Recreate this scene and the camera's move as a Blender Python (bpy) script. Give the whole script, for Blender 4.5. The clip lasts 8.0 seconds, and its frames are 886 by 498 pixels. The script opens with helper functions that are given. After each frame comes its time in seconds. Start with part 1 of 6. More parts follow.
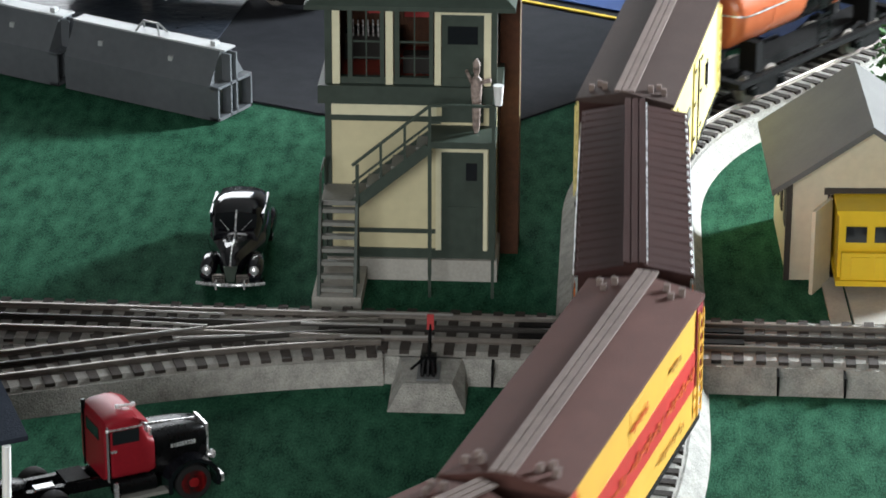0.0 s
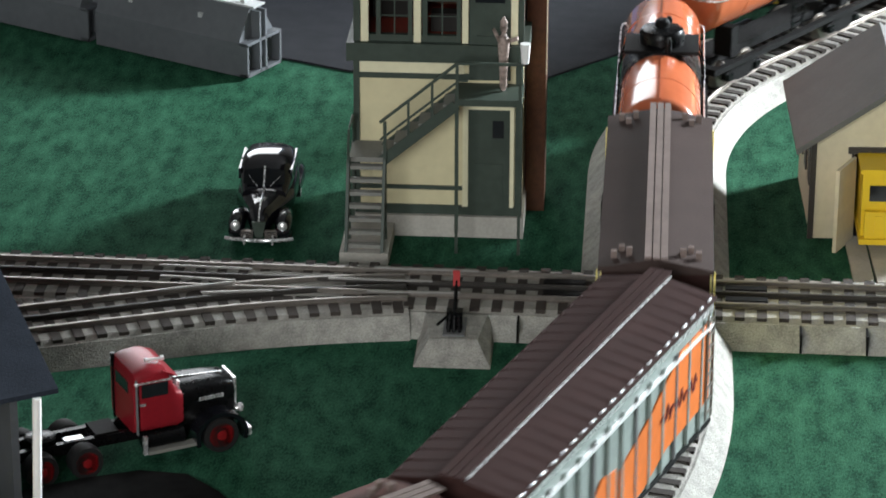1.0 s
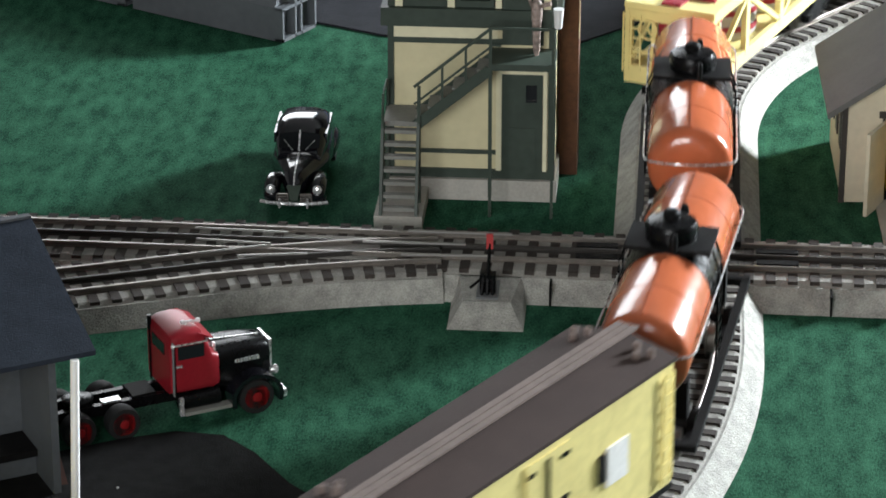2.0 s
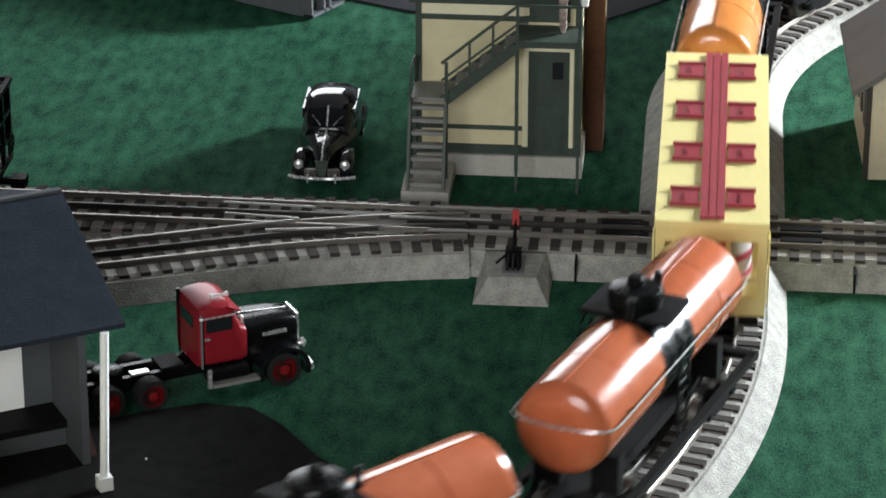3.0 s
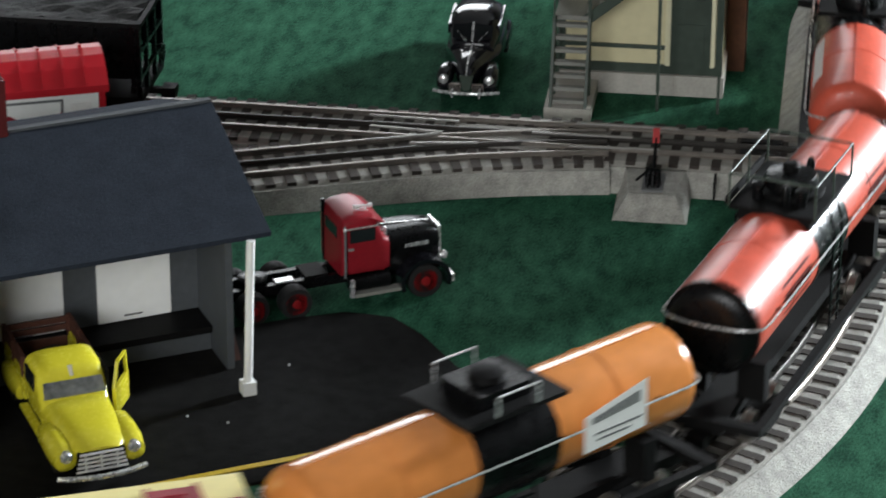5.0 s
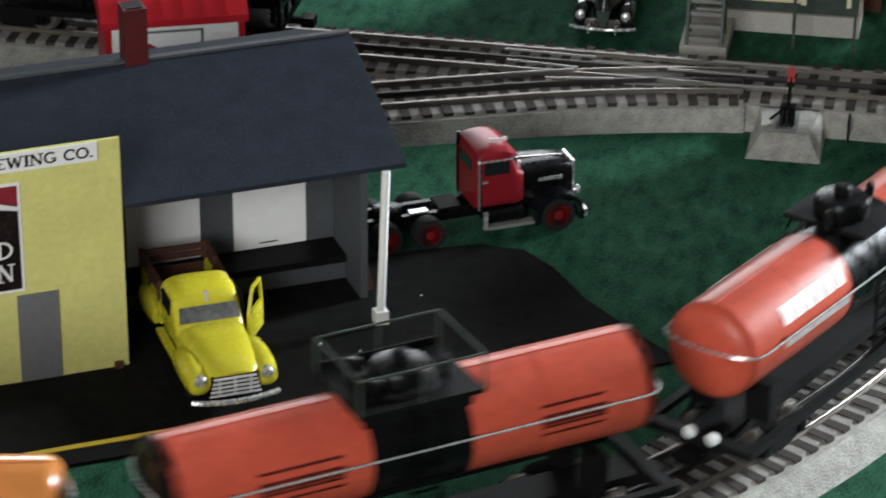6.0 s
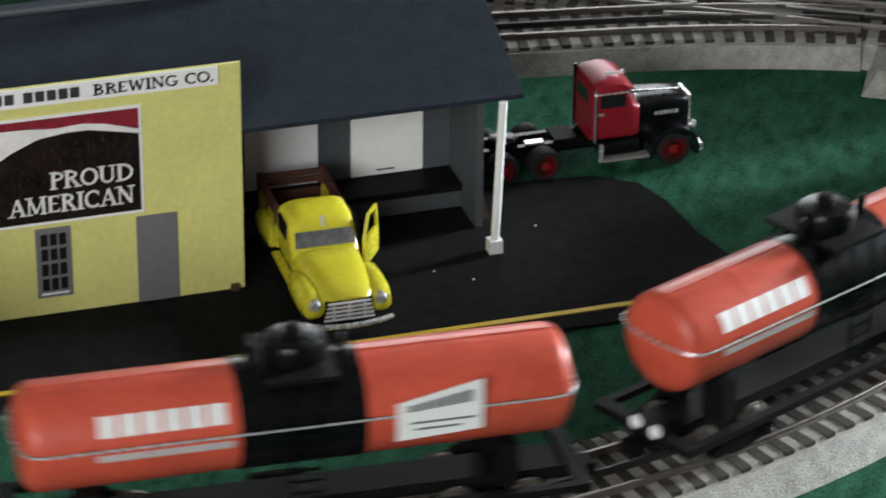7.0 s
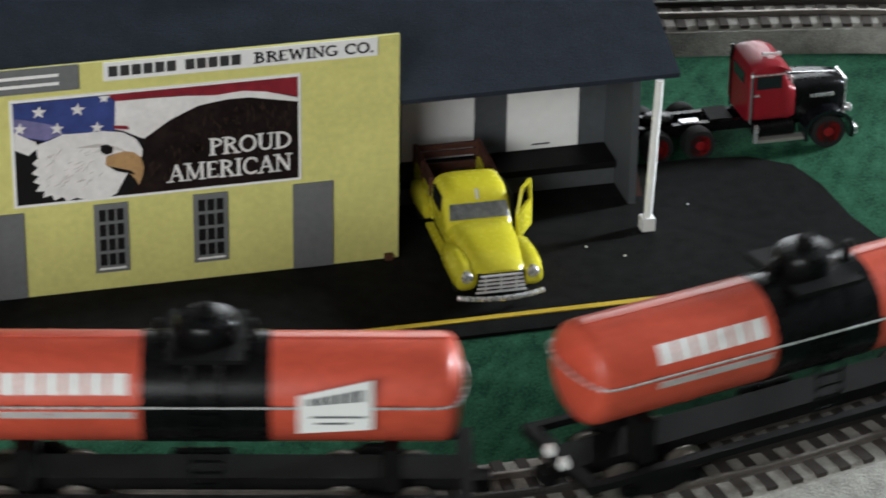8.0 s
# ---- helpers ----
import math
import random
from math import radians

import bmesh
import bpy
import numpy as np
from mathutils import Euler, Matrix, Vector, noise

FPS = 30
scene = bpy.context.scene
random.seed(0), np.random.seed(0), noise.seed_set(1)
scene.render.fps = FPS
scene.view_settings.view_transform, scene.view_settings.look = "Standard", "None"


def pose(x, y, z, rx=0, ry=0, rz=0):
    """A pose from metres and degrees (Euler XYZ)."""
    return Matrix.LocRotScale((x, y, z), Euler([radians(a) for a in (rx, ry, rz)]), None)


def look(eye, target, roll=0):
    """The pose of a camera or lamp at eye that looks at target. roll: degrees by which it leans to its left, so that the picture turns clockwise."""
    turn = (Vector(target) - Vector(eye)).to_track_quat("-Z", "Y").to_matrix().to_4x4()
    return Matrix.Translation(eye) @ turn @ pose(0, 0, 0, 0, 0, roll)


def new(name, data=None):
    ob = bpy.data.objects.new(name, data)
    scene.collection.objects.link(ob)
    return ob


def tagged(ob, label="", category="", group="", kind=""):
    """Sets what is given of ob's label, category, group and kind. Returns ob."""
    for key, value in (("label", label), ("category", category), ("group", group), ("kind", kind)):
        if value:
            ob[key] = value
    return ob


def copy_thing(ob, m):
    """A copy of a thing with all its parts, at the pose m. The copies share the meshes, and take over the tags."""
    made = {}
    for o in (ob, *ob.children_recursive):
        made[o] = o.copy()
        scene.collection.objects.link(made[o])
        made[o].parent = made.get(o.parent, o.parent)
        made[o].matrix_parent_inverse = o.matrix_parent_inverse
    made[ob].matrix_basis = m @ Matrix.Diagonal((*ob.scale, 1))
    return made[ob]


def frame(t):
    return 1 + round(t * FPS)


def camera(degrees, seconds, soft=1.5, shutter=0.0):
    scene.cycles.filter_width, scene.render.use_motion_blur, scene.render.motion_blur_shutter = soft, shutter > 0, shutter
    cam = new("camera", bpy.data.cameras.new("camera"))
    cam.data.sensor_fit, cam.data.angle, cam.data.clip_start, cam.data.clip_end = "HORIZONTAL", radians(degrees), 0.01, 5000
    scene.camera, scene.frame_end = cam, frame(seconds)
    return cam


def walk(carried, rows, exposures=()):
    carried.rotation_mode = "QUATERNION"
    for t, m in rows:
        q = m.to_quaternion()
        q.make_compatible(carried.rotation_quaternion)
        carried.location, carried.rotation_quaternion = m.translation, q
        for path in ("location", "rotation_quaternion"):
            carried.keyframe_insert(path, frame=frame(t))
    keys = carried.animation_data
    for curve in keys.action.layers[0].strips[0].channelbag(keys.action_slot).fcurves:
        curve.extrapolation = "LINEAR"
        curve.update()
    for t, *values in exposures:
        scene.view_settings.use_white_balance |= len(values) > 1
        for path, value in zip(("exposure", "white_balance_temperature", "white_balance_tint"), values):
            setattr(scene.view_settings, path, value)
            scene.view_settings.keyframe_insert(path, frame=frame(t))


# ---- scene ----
cam = camera(15.258, 8.0, soft=1.7, shutter=0.5)
PATH = [
    (0, pose(0.0704, -1.8358, 0.7657, 67.943, 0, 3.128) @ pose(0, 0, 0, 0, 0, 0.111)),
    (0.5, pose(0.0715, -1.8436, 0.7695, 67.625, 0, 3.290) @ pose(0, 0, 0, 0, 0, 0.160)),
    (1, pose(0.0725, -1.8512, 0.7732, 67.159, 0, 3.661) @ pose(0, 0, 0, 0, 0, 0.212)),
    (1.5, pose(0.0735, -1.8587, 0.7768, 66.775, 0, 4.042) @ pose(0, 0, 0, 0, 0, 0.061)),
    (3, pose(0.0761, -1.8806, 0.7873, 66.059, 0, 4.837) @ pose(0, 0, 0, 0, 0, 0.101)),
    (3.5, pose(0.0769, -1.8877, 0.7907, 65.781, 0, 5.249) @ pose(0, 0, 0, 0, 0, 0.075)),
    (4, pose(0.0777, -1.8947, 0.7941, 65.453, 0, 5.831) @ pose(0, 0, 0, 0, 0, 0.034)),
    (5.5, pose(0.0798, -1.9151, 0.8037, 63.983, 0, 8.718) @ pose(0, 0, 0, 0, 0, 0.197)),
    (6, pose(0.0804, -1.9217, 0.8068, 63.397, 0, 10.060) @ pose(0, 0, 0, 0, 0, 0.216)),
    (6.5, pose(0.0809, -1.9282, 0.8098, 62.906, 0, 11.103) @ pose(0, 0, 0, 0, 0, 0.429)),
    (7, pose(0.0814, -1.9346, 0.8128, 62.179, 0, 12.225) @ pose(0, 0, 0, 0, 0, 0.566)),
    (7.5, pose(0.0819, -1.9409, 0.8157, 61.830, 0, 13.613) @ pose(0, 0, 0, 0, 0, 0.741)),
    (8, pose(0.0823, -1.9471, 0.8185, 61.716, 0, 15.138) @ pose(0, 0, 0, 0, 0, 0.833)),
]
# ---- body
walk(cam, PATH, exposures=[(0, 0.12), (1.5, 0.18), (3, 0.05), (4, 0.0), (5.5, 0.04), (6.5, 0.12), (7.5, 0.03), (8, -0.03)])

# ---- world and lights
world = bpy.data.worlds.new("world")
scene.world = world
world.use_nodes = True
wn = world.node_tree.nodes
sky = wn.new("ShaderNodeTexSky")
sky.sky_type = "NISHITA"
sky.sun_disc = False
sky.sun_elevation = radians(40)
sky.sun_rotation = radians(120)
world.node_tree.links.new(sky.outputs[0], wn["Background"].inputs[0])
wn["Background"].inputs[1].default_value = 0.10


def window_light(name, at, target, w, h, power, colour):
    d = bpy.data.lights.new(name, "AREA")
    d.shape, d.size, d.size_y, d.energy, d.color = "RECTANGLE", w, h, power, colour
    ob = new(name, d)
    ob.matrix_world = look(at, target)
    return ob


window_light("window_light", (1.66, 1.10, 0.66), (0.1, 0.0, 0.0), 0.34, 0.50, 158, (0.89, 0.97, 1.03))
# unseen front light, added behind the viewpoint to fill the brewery front
window_light("fill_light_south", (-0.55, -2.92, 0.95), (-0.3, -0.4, 0.0), 1.2, 0.8, 45, (0.95, 0.97, 0.97))
window_light("window_light_back", (-0.75, 2.32, 0.95), (-0.5, 0.1, 0.0), 1.2, 0.9, 20, (0.95, 0.98, 1.0))


# ---- materials
def material(name, colour, rough=0.6, metal=0.0, vary=0.12, scale=400.0, bump=0.0, bump_scale=900.0, second=None, fine=None, coat=0.0, island=False, spec=0.3, spread=0.35, along=1.0):
    m = bpy.data.materials.new(name)
    m.use_nodes = True
    n, l = m.node_tree.nodes, m.node_tree.links
    b = n["Principled BSDF"]
    b.inputs["Roughness"].default_value = rough
    b.inputs["Metallic"].default_value = metal
    b.inputs["Coat Weight"].default_value = coat
    b.inputs["Specular IOR Level"].default_value = spec
    tc = n.new("ShaderNodeTexCoord")
    big = n.new("ShaderNodeTexNoise")
    big.inputs["Scale"].default_value = scale * 0.12
    big.inputs["Detail"].default_value = 3
    small = n.new("ShaderNodeTexNoise")
    small.inputs["Scale"].default_value = scale
    small.inputs["Detail"].default_value = 4
    lie = n.new("ShaderNodeMapping")
    lie.inputs["Scale"].default_value = (1.0, along, 1.0)
    l.new(tc.outputs["Object"], lie.inputs["Vector"])
    for t in (big, small):
        l.new(lie.outputs["Vector"], t.inputs["Vector"])
    add = n.new("ShaderNodeMath")
    add.operation = "ADD"
    l.new(big.outputs["Fac"], add.inputs[0])
    l.new(small.outputs["Fac"], add.inputs[1])
    ramp = n.new("ShaderNodeMapRange")
    ramp.inputs["From Min"].default_value = 1 - spread
    ramp.inputs["From Max"].default_value = 1 + spread
    l.new(add.outputs[0], ramp.inputs["Value"])
    mix = n.new("ShaderNodeMix")
    mix.data_type = "RGBA"
    lo = [c * (1 - vary) for c in colour]
    hi = [min(1, c * (1 + vary)) for c in (second or colour)]
    mix.inputs["A"].default_value = (*lo, 1)
    mix.inputs["B"].default_value = (*hi, 1)
    l.new(ramp.outputs[0], mix.inputs["Factor"])
    out = mix.outputs["Result"]
    if island:
        info = n.new("ShaderNodeObjectInfo")
        hsv = n.new("ShaderNodeHueSaturation")
        mr = n.new("ShaderNodeMapRange")
        mr.inputs["To Min"].default_value = 0.85
        mr.inputs["To Max"].default_value = 1.15
        l.new(info.outputs["Random"], mr.inputs["Value"])
        l.new(mr.outputs[0], hsv.inputs["Value"])
        l.new(out, hsv.inputs["Color"])
        out = hsv.outputs["Color"]
    l.new(out, b.inputs["Base Color"])
    rr = n.new("ShaderNodeMapRange")
    rr.inputs["To Min"].default_value = max(0.02, rough - 0.07)
    rr.inputs["To Max"].default_value = min(1, rough + 0.09)
    l.new(small.outputs["Fac"], rr.inputs["Value"])
    l.new(rr.outputs[0], b.inputs["Roughness"])
    if bump:
        bn = n.new("ShaderNodeTexNoise")
        bn.inputs["Scale"].default_value = bump_scale
        bn.inputs["Detail"].default_value = 5
        l.new(tc.outputs["Object"], bn.inputs["Vector"])
        bp = n.new("ShaderNodeBump")
        bp.inputs["Strength"].default_value = bump
        bp.inputs["Distance"].default_value = 0.001
        l.new(bn.outputs["Fac"], bp.inputs["Height"])
        l.new(bp.outputs[0], b.inputs["Normal"])
    return m


GRASS = material("green_carpet", (0.011, 0.052, 0.029), 0.95, vary=0.30, scale=900, second=(0.027, 0.098, 0.056), bump=0.45, bump_scale=900, spec=0.05, spread=0.27, along=0.40)
ASPHALT = material("asphalt", (0.0092, 0.0088, 0.0086), 0.9, vary=0.5, scale=900, bump=0.5, bump_scale=1500, spec=0.06)
ROADGREY = material("road_grey", (0.020, 0.021, 0.025), 0.85, vary=0.25, scale=500, bump=0.3, spec=0.1)
ROADBED = material("roadbed_grey", (0.29, 0.282, 0.256), 0.85, vary=0.27, scale=1000, second=(0.37, 0.36, 0.325), bump=1.0, bump_scale=800)
BALLAST = material("ballast_brown_grey", (0.285, 0.272, 0.245), 0.85, vary=0.3, scale=1000, bump=0.6, bump_scale=1500)
TIE = material("tie_brown", (0.043, 0.035, 0.030), 0.8, vary=0.35, scale=700, bump=0.3, island=True)
RAIL = material("rail_steel", (0.26, 0.235, 0.21), 0.42, 0.8, vary=0.2, scale=300)
RAILBRIGHT = material("worn_steel", (0.33, 0.32, 0.30), 0.52, 0.5, vary=0.1)
RAILDARK = material("rail_blackened", (0.06, 0.055, 0.05), 0.5, 0.6, vary=0.2)
YLINE = material("road_yellow", (0.62, 0.43, 0.04), 0.6, vary=0.2, scale=500)
CREAM = material("cream_paint", (0.62, 0.56, 0.35), 0.6, vary=0.08, scale=150, bump=0.1)
CREAMTRIM = material("cream_trim", (0.72, 0.68, 0.47), 0.55, vary=0.06, scale=200)
GREENPAINT = material("dark_green_paint", (0.042, 0.058, 0.045), 0.5, vary=0.2, scale=200, bump=0.1)
BROWN = material("brown_brick_paint", (0.085, 0.035, 0.018), 0.7, vary=0.3, scale=300, bump=0.4)
MAROONBRICK = material("maroon_chimney", (0.075, 0.008, 0.009), 0.6, vary=0.25, scale=300, bump=0.2)
CONCRETE = material("base_concrete", (0.40, 0.38, 0.34), 0.85, vary=0.15, scale=500, bump=0.3)
STEP = material("step_grey", (0.20, 0.20, 0.18), 0.7, vary=0.15)
REDINT = material("red_interior", (0.22, 0.035, 0.022), 0.6, vary=0.3)
DARKROOM = material("dark_interior", (0.02, 0.018, 0.016), 0.8)
BARNWALL = material("barn_beige", (0.60, 0.54, 0.40), 0.7, vary=0.08, scale=200, bump=0.15)
BARNROOF = material("barn_roof_grey", (0.12, 0.118, 0.112), 0.75, vary=0.12, scale=400, bump=0.2)
DARKTRIM = material("dark_trim", (0.045, 0.04, 0.035), 0.6)
SPEEDER = material("yellow_plastic", (0.70, 0.47, 0.02), 0.4, vary=0.06, scale=100)
SLATE = material("slate_blue_roof", (0.021, 0.026, 0.036), 0.8, vary=0.22, scale=700, bump=0.35, bump_scale=1200, spec=0.1)
PORCHGREY = material("porch_grey", (0.060, 0.066, 0.072), 0.7, vary=0.18, scale=250, bump=0.1)
FACADE = material("pale_yellow_board", (0.63, 0.60, 0.205), 0.65, vary=0.11, scale=260, bump=0.06)
WHITE = material("white_paint", (0.78, 0.78, 0.76), 0.5, vary=0.05, scale=150)
PAPER = material("white_paper", (0.80, 0.80, 0.78), 0.7, vary=0.04, scale=300)
GREYDOOR = material("grey_print", (0.15, 0.155, 0.155), 0.7, vary=0.12, scale=300)
PRINTBLACK = material("print_black", (0.010, 0.009, 0.009), 0.6, spec=0.1)
PRINTBROWN = material("print_feather", (0.012, 0.0075, 0.007), 0.6, vary=0.7, scale=350, spec=0.1)
PRINTBLUE = material("print_blue", (0.035, 0.055, 0.20), 0.6, vary=0.3, scale=200)
PRINTRED = material("print_red", (0.22, 0.015, 0.025), 0.6, vary=0.4, scale=150)
PRINTWHITE = material("print_white", (0.74, 0.72, 0.70), 0.6, vary=0.12, scale=300)
PRINTLILAC = material("print_lilac", (0.16, 0.15, 0.30), 0.6, vary=0.3, scale=250)
PRINTGREY = material("print_grey", (0.50, 0.47, 0.44), 0.6, vary=0.3, scale=300)
PRINTGREYDARK = material("print_grey_dark", (0.035, 0.035, 0.035), 0.6, vary=0.3, scale=300)
PRINTRUST = material("print_rust", (0.034, 0.017, 0.010), 0.6, vary=0.5, scale=300)
PRINTBEAK = material("print_beak", (0.42, 0.25, 0.11), 0.6, vary=0.2)
BLACKGLOSS = material("black_enamel", (0.006, 0.006, 0.008), 0.12, vary=0.2, coat=0.6)
BLACK = material("black_plastic", (0.0040, 0.0040, 0.0044), 0.27, vary=0.3, scale=200, spec=0.16)
BLACKMATT = material("black_matt", (0.0052, 0.0050, 0.0050), 0.6, vary=0.3, scale=400, bump=0.2, spec=0.10)
COAL = material("coal", (0.012, 0.012, 0.012), 0.7, vary=0.5, scale=300, bump=1.0, bump_scale=300)
RUBBER = material("rubber", (0.012, 0.012, 0.012), 0.7, vary=0.2)
CHROME = material("chrome", (0.72, 0.72, 0.72), 0.26, 0.65, vary=0.08)
BRIGHT = material("bright_plating", (0.85, 0.85, 0.85), 0.38, 0.4, vary=0.06)
GLASSDARK = material("tinted_window", (0.012, 0.014, 0.016), 0.06, vary=0.1, coat=0.3)
WINDSHIELD = material("windshield_grey", (0.26, 0.27, 0.28), 0.10, vary=0.6, scale=260, coat=0.4)
TRUCKRED = material("truck_red", (0.22, 0.010, 0.017), 0.36, vary=0.12, coat=0.12)
RIMRED = material("rim_red", (0.20, 0.008, 0.010), 0.4)
PICKYELLOW = material("pickup_yellow", (0.62, 0.55, 0.035), 0.25, vary=0.06, coat=0.5)
WOODDARK = material("stake_wood", (0.075, 0.028, 0.018), 0.6, vary=0.35, scale=250)
ROOFBROWN = material("car_roof_brown", (0.088, 0.040, 0.033), 0.65, vary=0.14, scale=350, bump=0.2, spec=0.15)
ROOFDARK = material("car_roof_dark_brown", (0.036, 0.017, 0.015), 0.70, vary=0.18, scale=350, bump=0.15, spec=0.08)
ROOFTAUPE = material("car_roof_taupe", (0.050, 0.034, 0.030), 0.65, vary=0.14, scale=350, bump=0.2, spec=0.12)
WALKWAY = material("roof_walk", (0.16, 0.12, 0.105), 0.6, vary=0.25, scale=300)
SIDEYELLOW = material("side_yellow", (0.72, 0.40, 0.06), 0.45, vary=0.10, scale=200)
SIDERED = material("side_red", (0.50, 0.035, 0.028), 0.45, vary=0.15, scale=200)
SIDEPALE = material("side_pale_yellow", (0.72, 0.61, 0.25), 0.5, vary=0.14, scale=200, bump=0.1)
SIDEGREY = material("side_grey_green", (0.25, 0.29, 0.27), 0.5, vary=0.2, scale=200)
PRINTORANGE = material("print_orange_red", (0.62, 0.13, 0.03), 0.5, vary=0.2, scale=200)
PRINTOCHRE = material("print_ochre", (0.50, 0.27, 0.05), 0.5, vary=0.3, scale=250)
SIDEORANGE = material("side_orange", (0.66, 0.16, 0.03), 0.45, vary=0.15, scale=200)
VATCREAM = material("vat_car_cream", (0.78, 0.67, 0.28), 0.5, vary=0.05, scale=200)
# white vats greyed: the shade under the roof is in this colour
VATSHADED = material("vat_shaded_white", (0.42, 0.39, 0.38), 0.6, vary=0.15, scale=150)
MAROON = material("maroon", (0.28, 0.022, 0.035), 0.5, vary=0.15, scale=250)
TANKCOPPER = material("tank_copper", (0.47, 0.120, 0.050), 0.22, vary=0.13, scale=130, coat=0.5)
TANKORANGE = material("tank_orange", (0.62, 0.22, 0.055), 0.22, vary=0.13, scale=130, coat=0.5)
TANKRED = material("tank_red_orange", (0.53, 0.080, 0.045), 0.40, vary=0.18, scale=220, coat=0.12, bump=0.12)
STENCIL = material("stencil_rust", (0.16, 0.022, 0.016), 0.6, vary=0.6, scale=300)
CABRED = material("caboose_red", (0.42, 0.012, 0.020), 0.35, vary=0.12, scale=120)
SHEDGREY = material("quonset_grey", (0.082, 0.088, 0.096), 0.6, vary=0.14, scale=160, bump=0.1)
SHEDCAP = material("quonset_light_grey", (0.33, 0.34, 0.34), 0.4, vary=0.12, scale=160)
BLUE = material("backdrop_blue", (0.02, 0.05, 0.16), 0.7, vary=0.2, scale=20)
TEAL = material("dark_teal", (0.012, 0.022, 0.03), 0.4, vary=0.3)
PLASTER = material("wall_plaster", (0.16, 0.155, 0.15), 0.9, vary=0.04, scale=8)
SIGNALRED = material("signal_red", (0.42, 0.05, 0.05), 0.4)
SKIN = material("figurine_paint", (0.10, 0.075, 0.06), 0.6, vary=0.45, scale=330, second=(0.42, 0.33, 0.29))
LEAF = material("foliage", (0.03, 0.09, 0.02), 0.8, vary=0.4, scale=300)
FLOORMAT = material("floor_wood", (0.22, 0.15, 0.10), 0.5, vary=0.2, scale=20)


# ---- mesh helpers
def part(name, bm, mat, parent=None, label="", smooth=False, bevel=0.0):
    if bevel:
        bmesh.ops.bevel(bm, geom=[e for e in bm.edges if len(e.link_faces) == 2 and e.calc_face_angle(0) > 0.6], offset=bevel, segments=1, affect="EDGES", clamp_overlap=True)
    bmesh.ops.recalc_face_normals(bm, faces=bm.faces)
    me = bpy.data.meshes.new(name)
    bm.to_mesh(me)
    bm.free()
    me.materials.append(mat)
    if smooth:
        for p in me.polygons:
            p.use_smooth = True
        me.set_sharp_from_angle(angle=radians(35))
    ob = new(name, me)
    if parent:
        ob.parent = parent
    if label:
        ob["label"] = label
    return ob


def empty(name, label, category, m=None, group="", kind=""):
    ob = new(name)
    ob.empty_display_size = 0.01
    if m is not None:
        ob.matrix_world = m
    return tagged(ob, label, category, group, kind)


def B():
    return bmesh.new()


def box(bm, x0, x1, y0, y1, z0, z1, m=None):
    v = [bm.verts.new((x, y, z)) for z in (z0, z1) for x, y in ((x0, y0), (x1, y0), (x1, y1), (x0, y1))]
    for f in ((3, 2, 1, 0), (4, 5, 6, 7), (0, 1, 5, 4), (1, 2, 6, 5), (2, 3, 7, 6), (3, 0, 4, 7)):
        bm.faces.new([v[i] for i in f])
    if m is not None:
        bmesh.ops.transform(bm, matrix=m, verts=v)
    return bm


def bar(bm, a, b, w, h=None):
    """A square bar from a to b."""
    a, b = Vector(a), Vector(b)
    d = b - a
    m = Matrix.Translation(a) @ d.to_track_quat("X", "Z").to_matrix().to_4x4()
    h = h or w
    return box(bm, 0, d.length, -w / 2, w / 2, -h / 2, h / 2, m)


def tube(bm, a, b, r, seg=8, r2=None):
    a, b = Vector(a), Vector(b)
    d = b - a
    m = Matrix.Translation(a) @ d.to_track_quat("Z", "Y").to_matrix().to_4x4()
    r2 = r if r2 is None else r2
    v0 = [bm.verts.new(m @ Vector((r * math.cos(k * 2 * math.pi / seg), r * math.sin(k * 2 * math.pi / seg), 0))) for k in range(seg)]
    v1 = [bm.verts.new(m @ Vector((r2 * math.cos(k * 2 * math.pi / seg), r2 * math.sin(k * 2 * math.pi / seg), d.length))) for k in range(seg)]
    for k in range(seg):
        bm.faces.new((v0[k], v0[(k + 1) % seg], v1[(k + 1) % seg], v1[k]))
    bm.faces.new(v0[::-1])
    bm.faces.new(v1)
    return bm


def prism(bm, pts, axis, a, b):
    """A flat outline pushed from a to b along an axis; outline in the other two axes in order."""
    def place(p, c):
        return {"x": (c, p[0], p[1]), "y": (p[0], c, p[1]), "z": (p[0], p[1], c)}[axis]
    v0 = [bm.verts.new(place(p, a)) for p in pts]
    v1 = [bm.verts.new(place(p, b)) for p in pts]
    n = len(pts)
    for k in range(n):
        bm.faces.new((v0[k], v0[(k + 1) % n], v1[(k + 1) % n], v1[k]))
    bm.faces.new(v0[::-1])
    bm.faces.new(v1)
    return bm


def loft(bm, sections, seg=20):
    """Rounded sections along x: (x, half width, z low, z high, squareness)."""
    rings = []
    for x, hw, z0, z1, n in sections:
        ring = []
        for k in range(seg):
            a = 2 * math.pi * (k + 0.5) / seg
            c, s = math.cos(a), math.sin(a)
            ring.append(bm.verts.new((x, hw * math.copysign(abs(c) ** (2 / n), c), (z0 + z1) / 2 + (z1 - z0) / 2 * math.copysign(abs(s) ** (2 / n), s))))
        rings.append(ring)
    for r0, r1 in zip(rings, rings[1:]):
        for k in range(seg):
            bm.faces.new((r0[k], r0[(k + 1) % seg], r1[(k + 1) % seg], r1[k]))
    bm.faces.new(rings[0][::-1])
    bm.faces.new(rings[-1])
    return bm


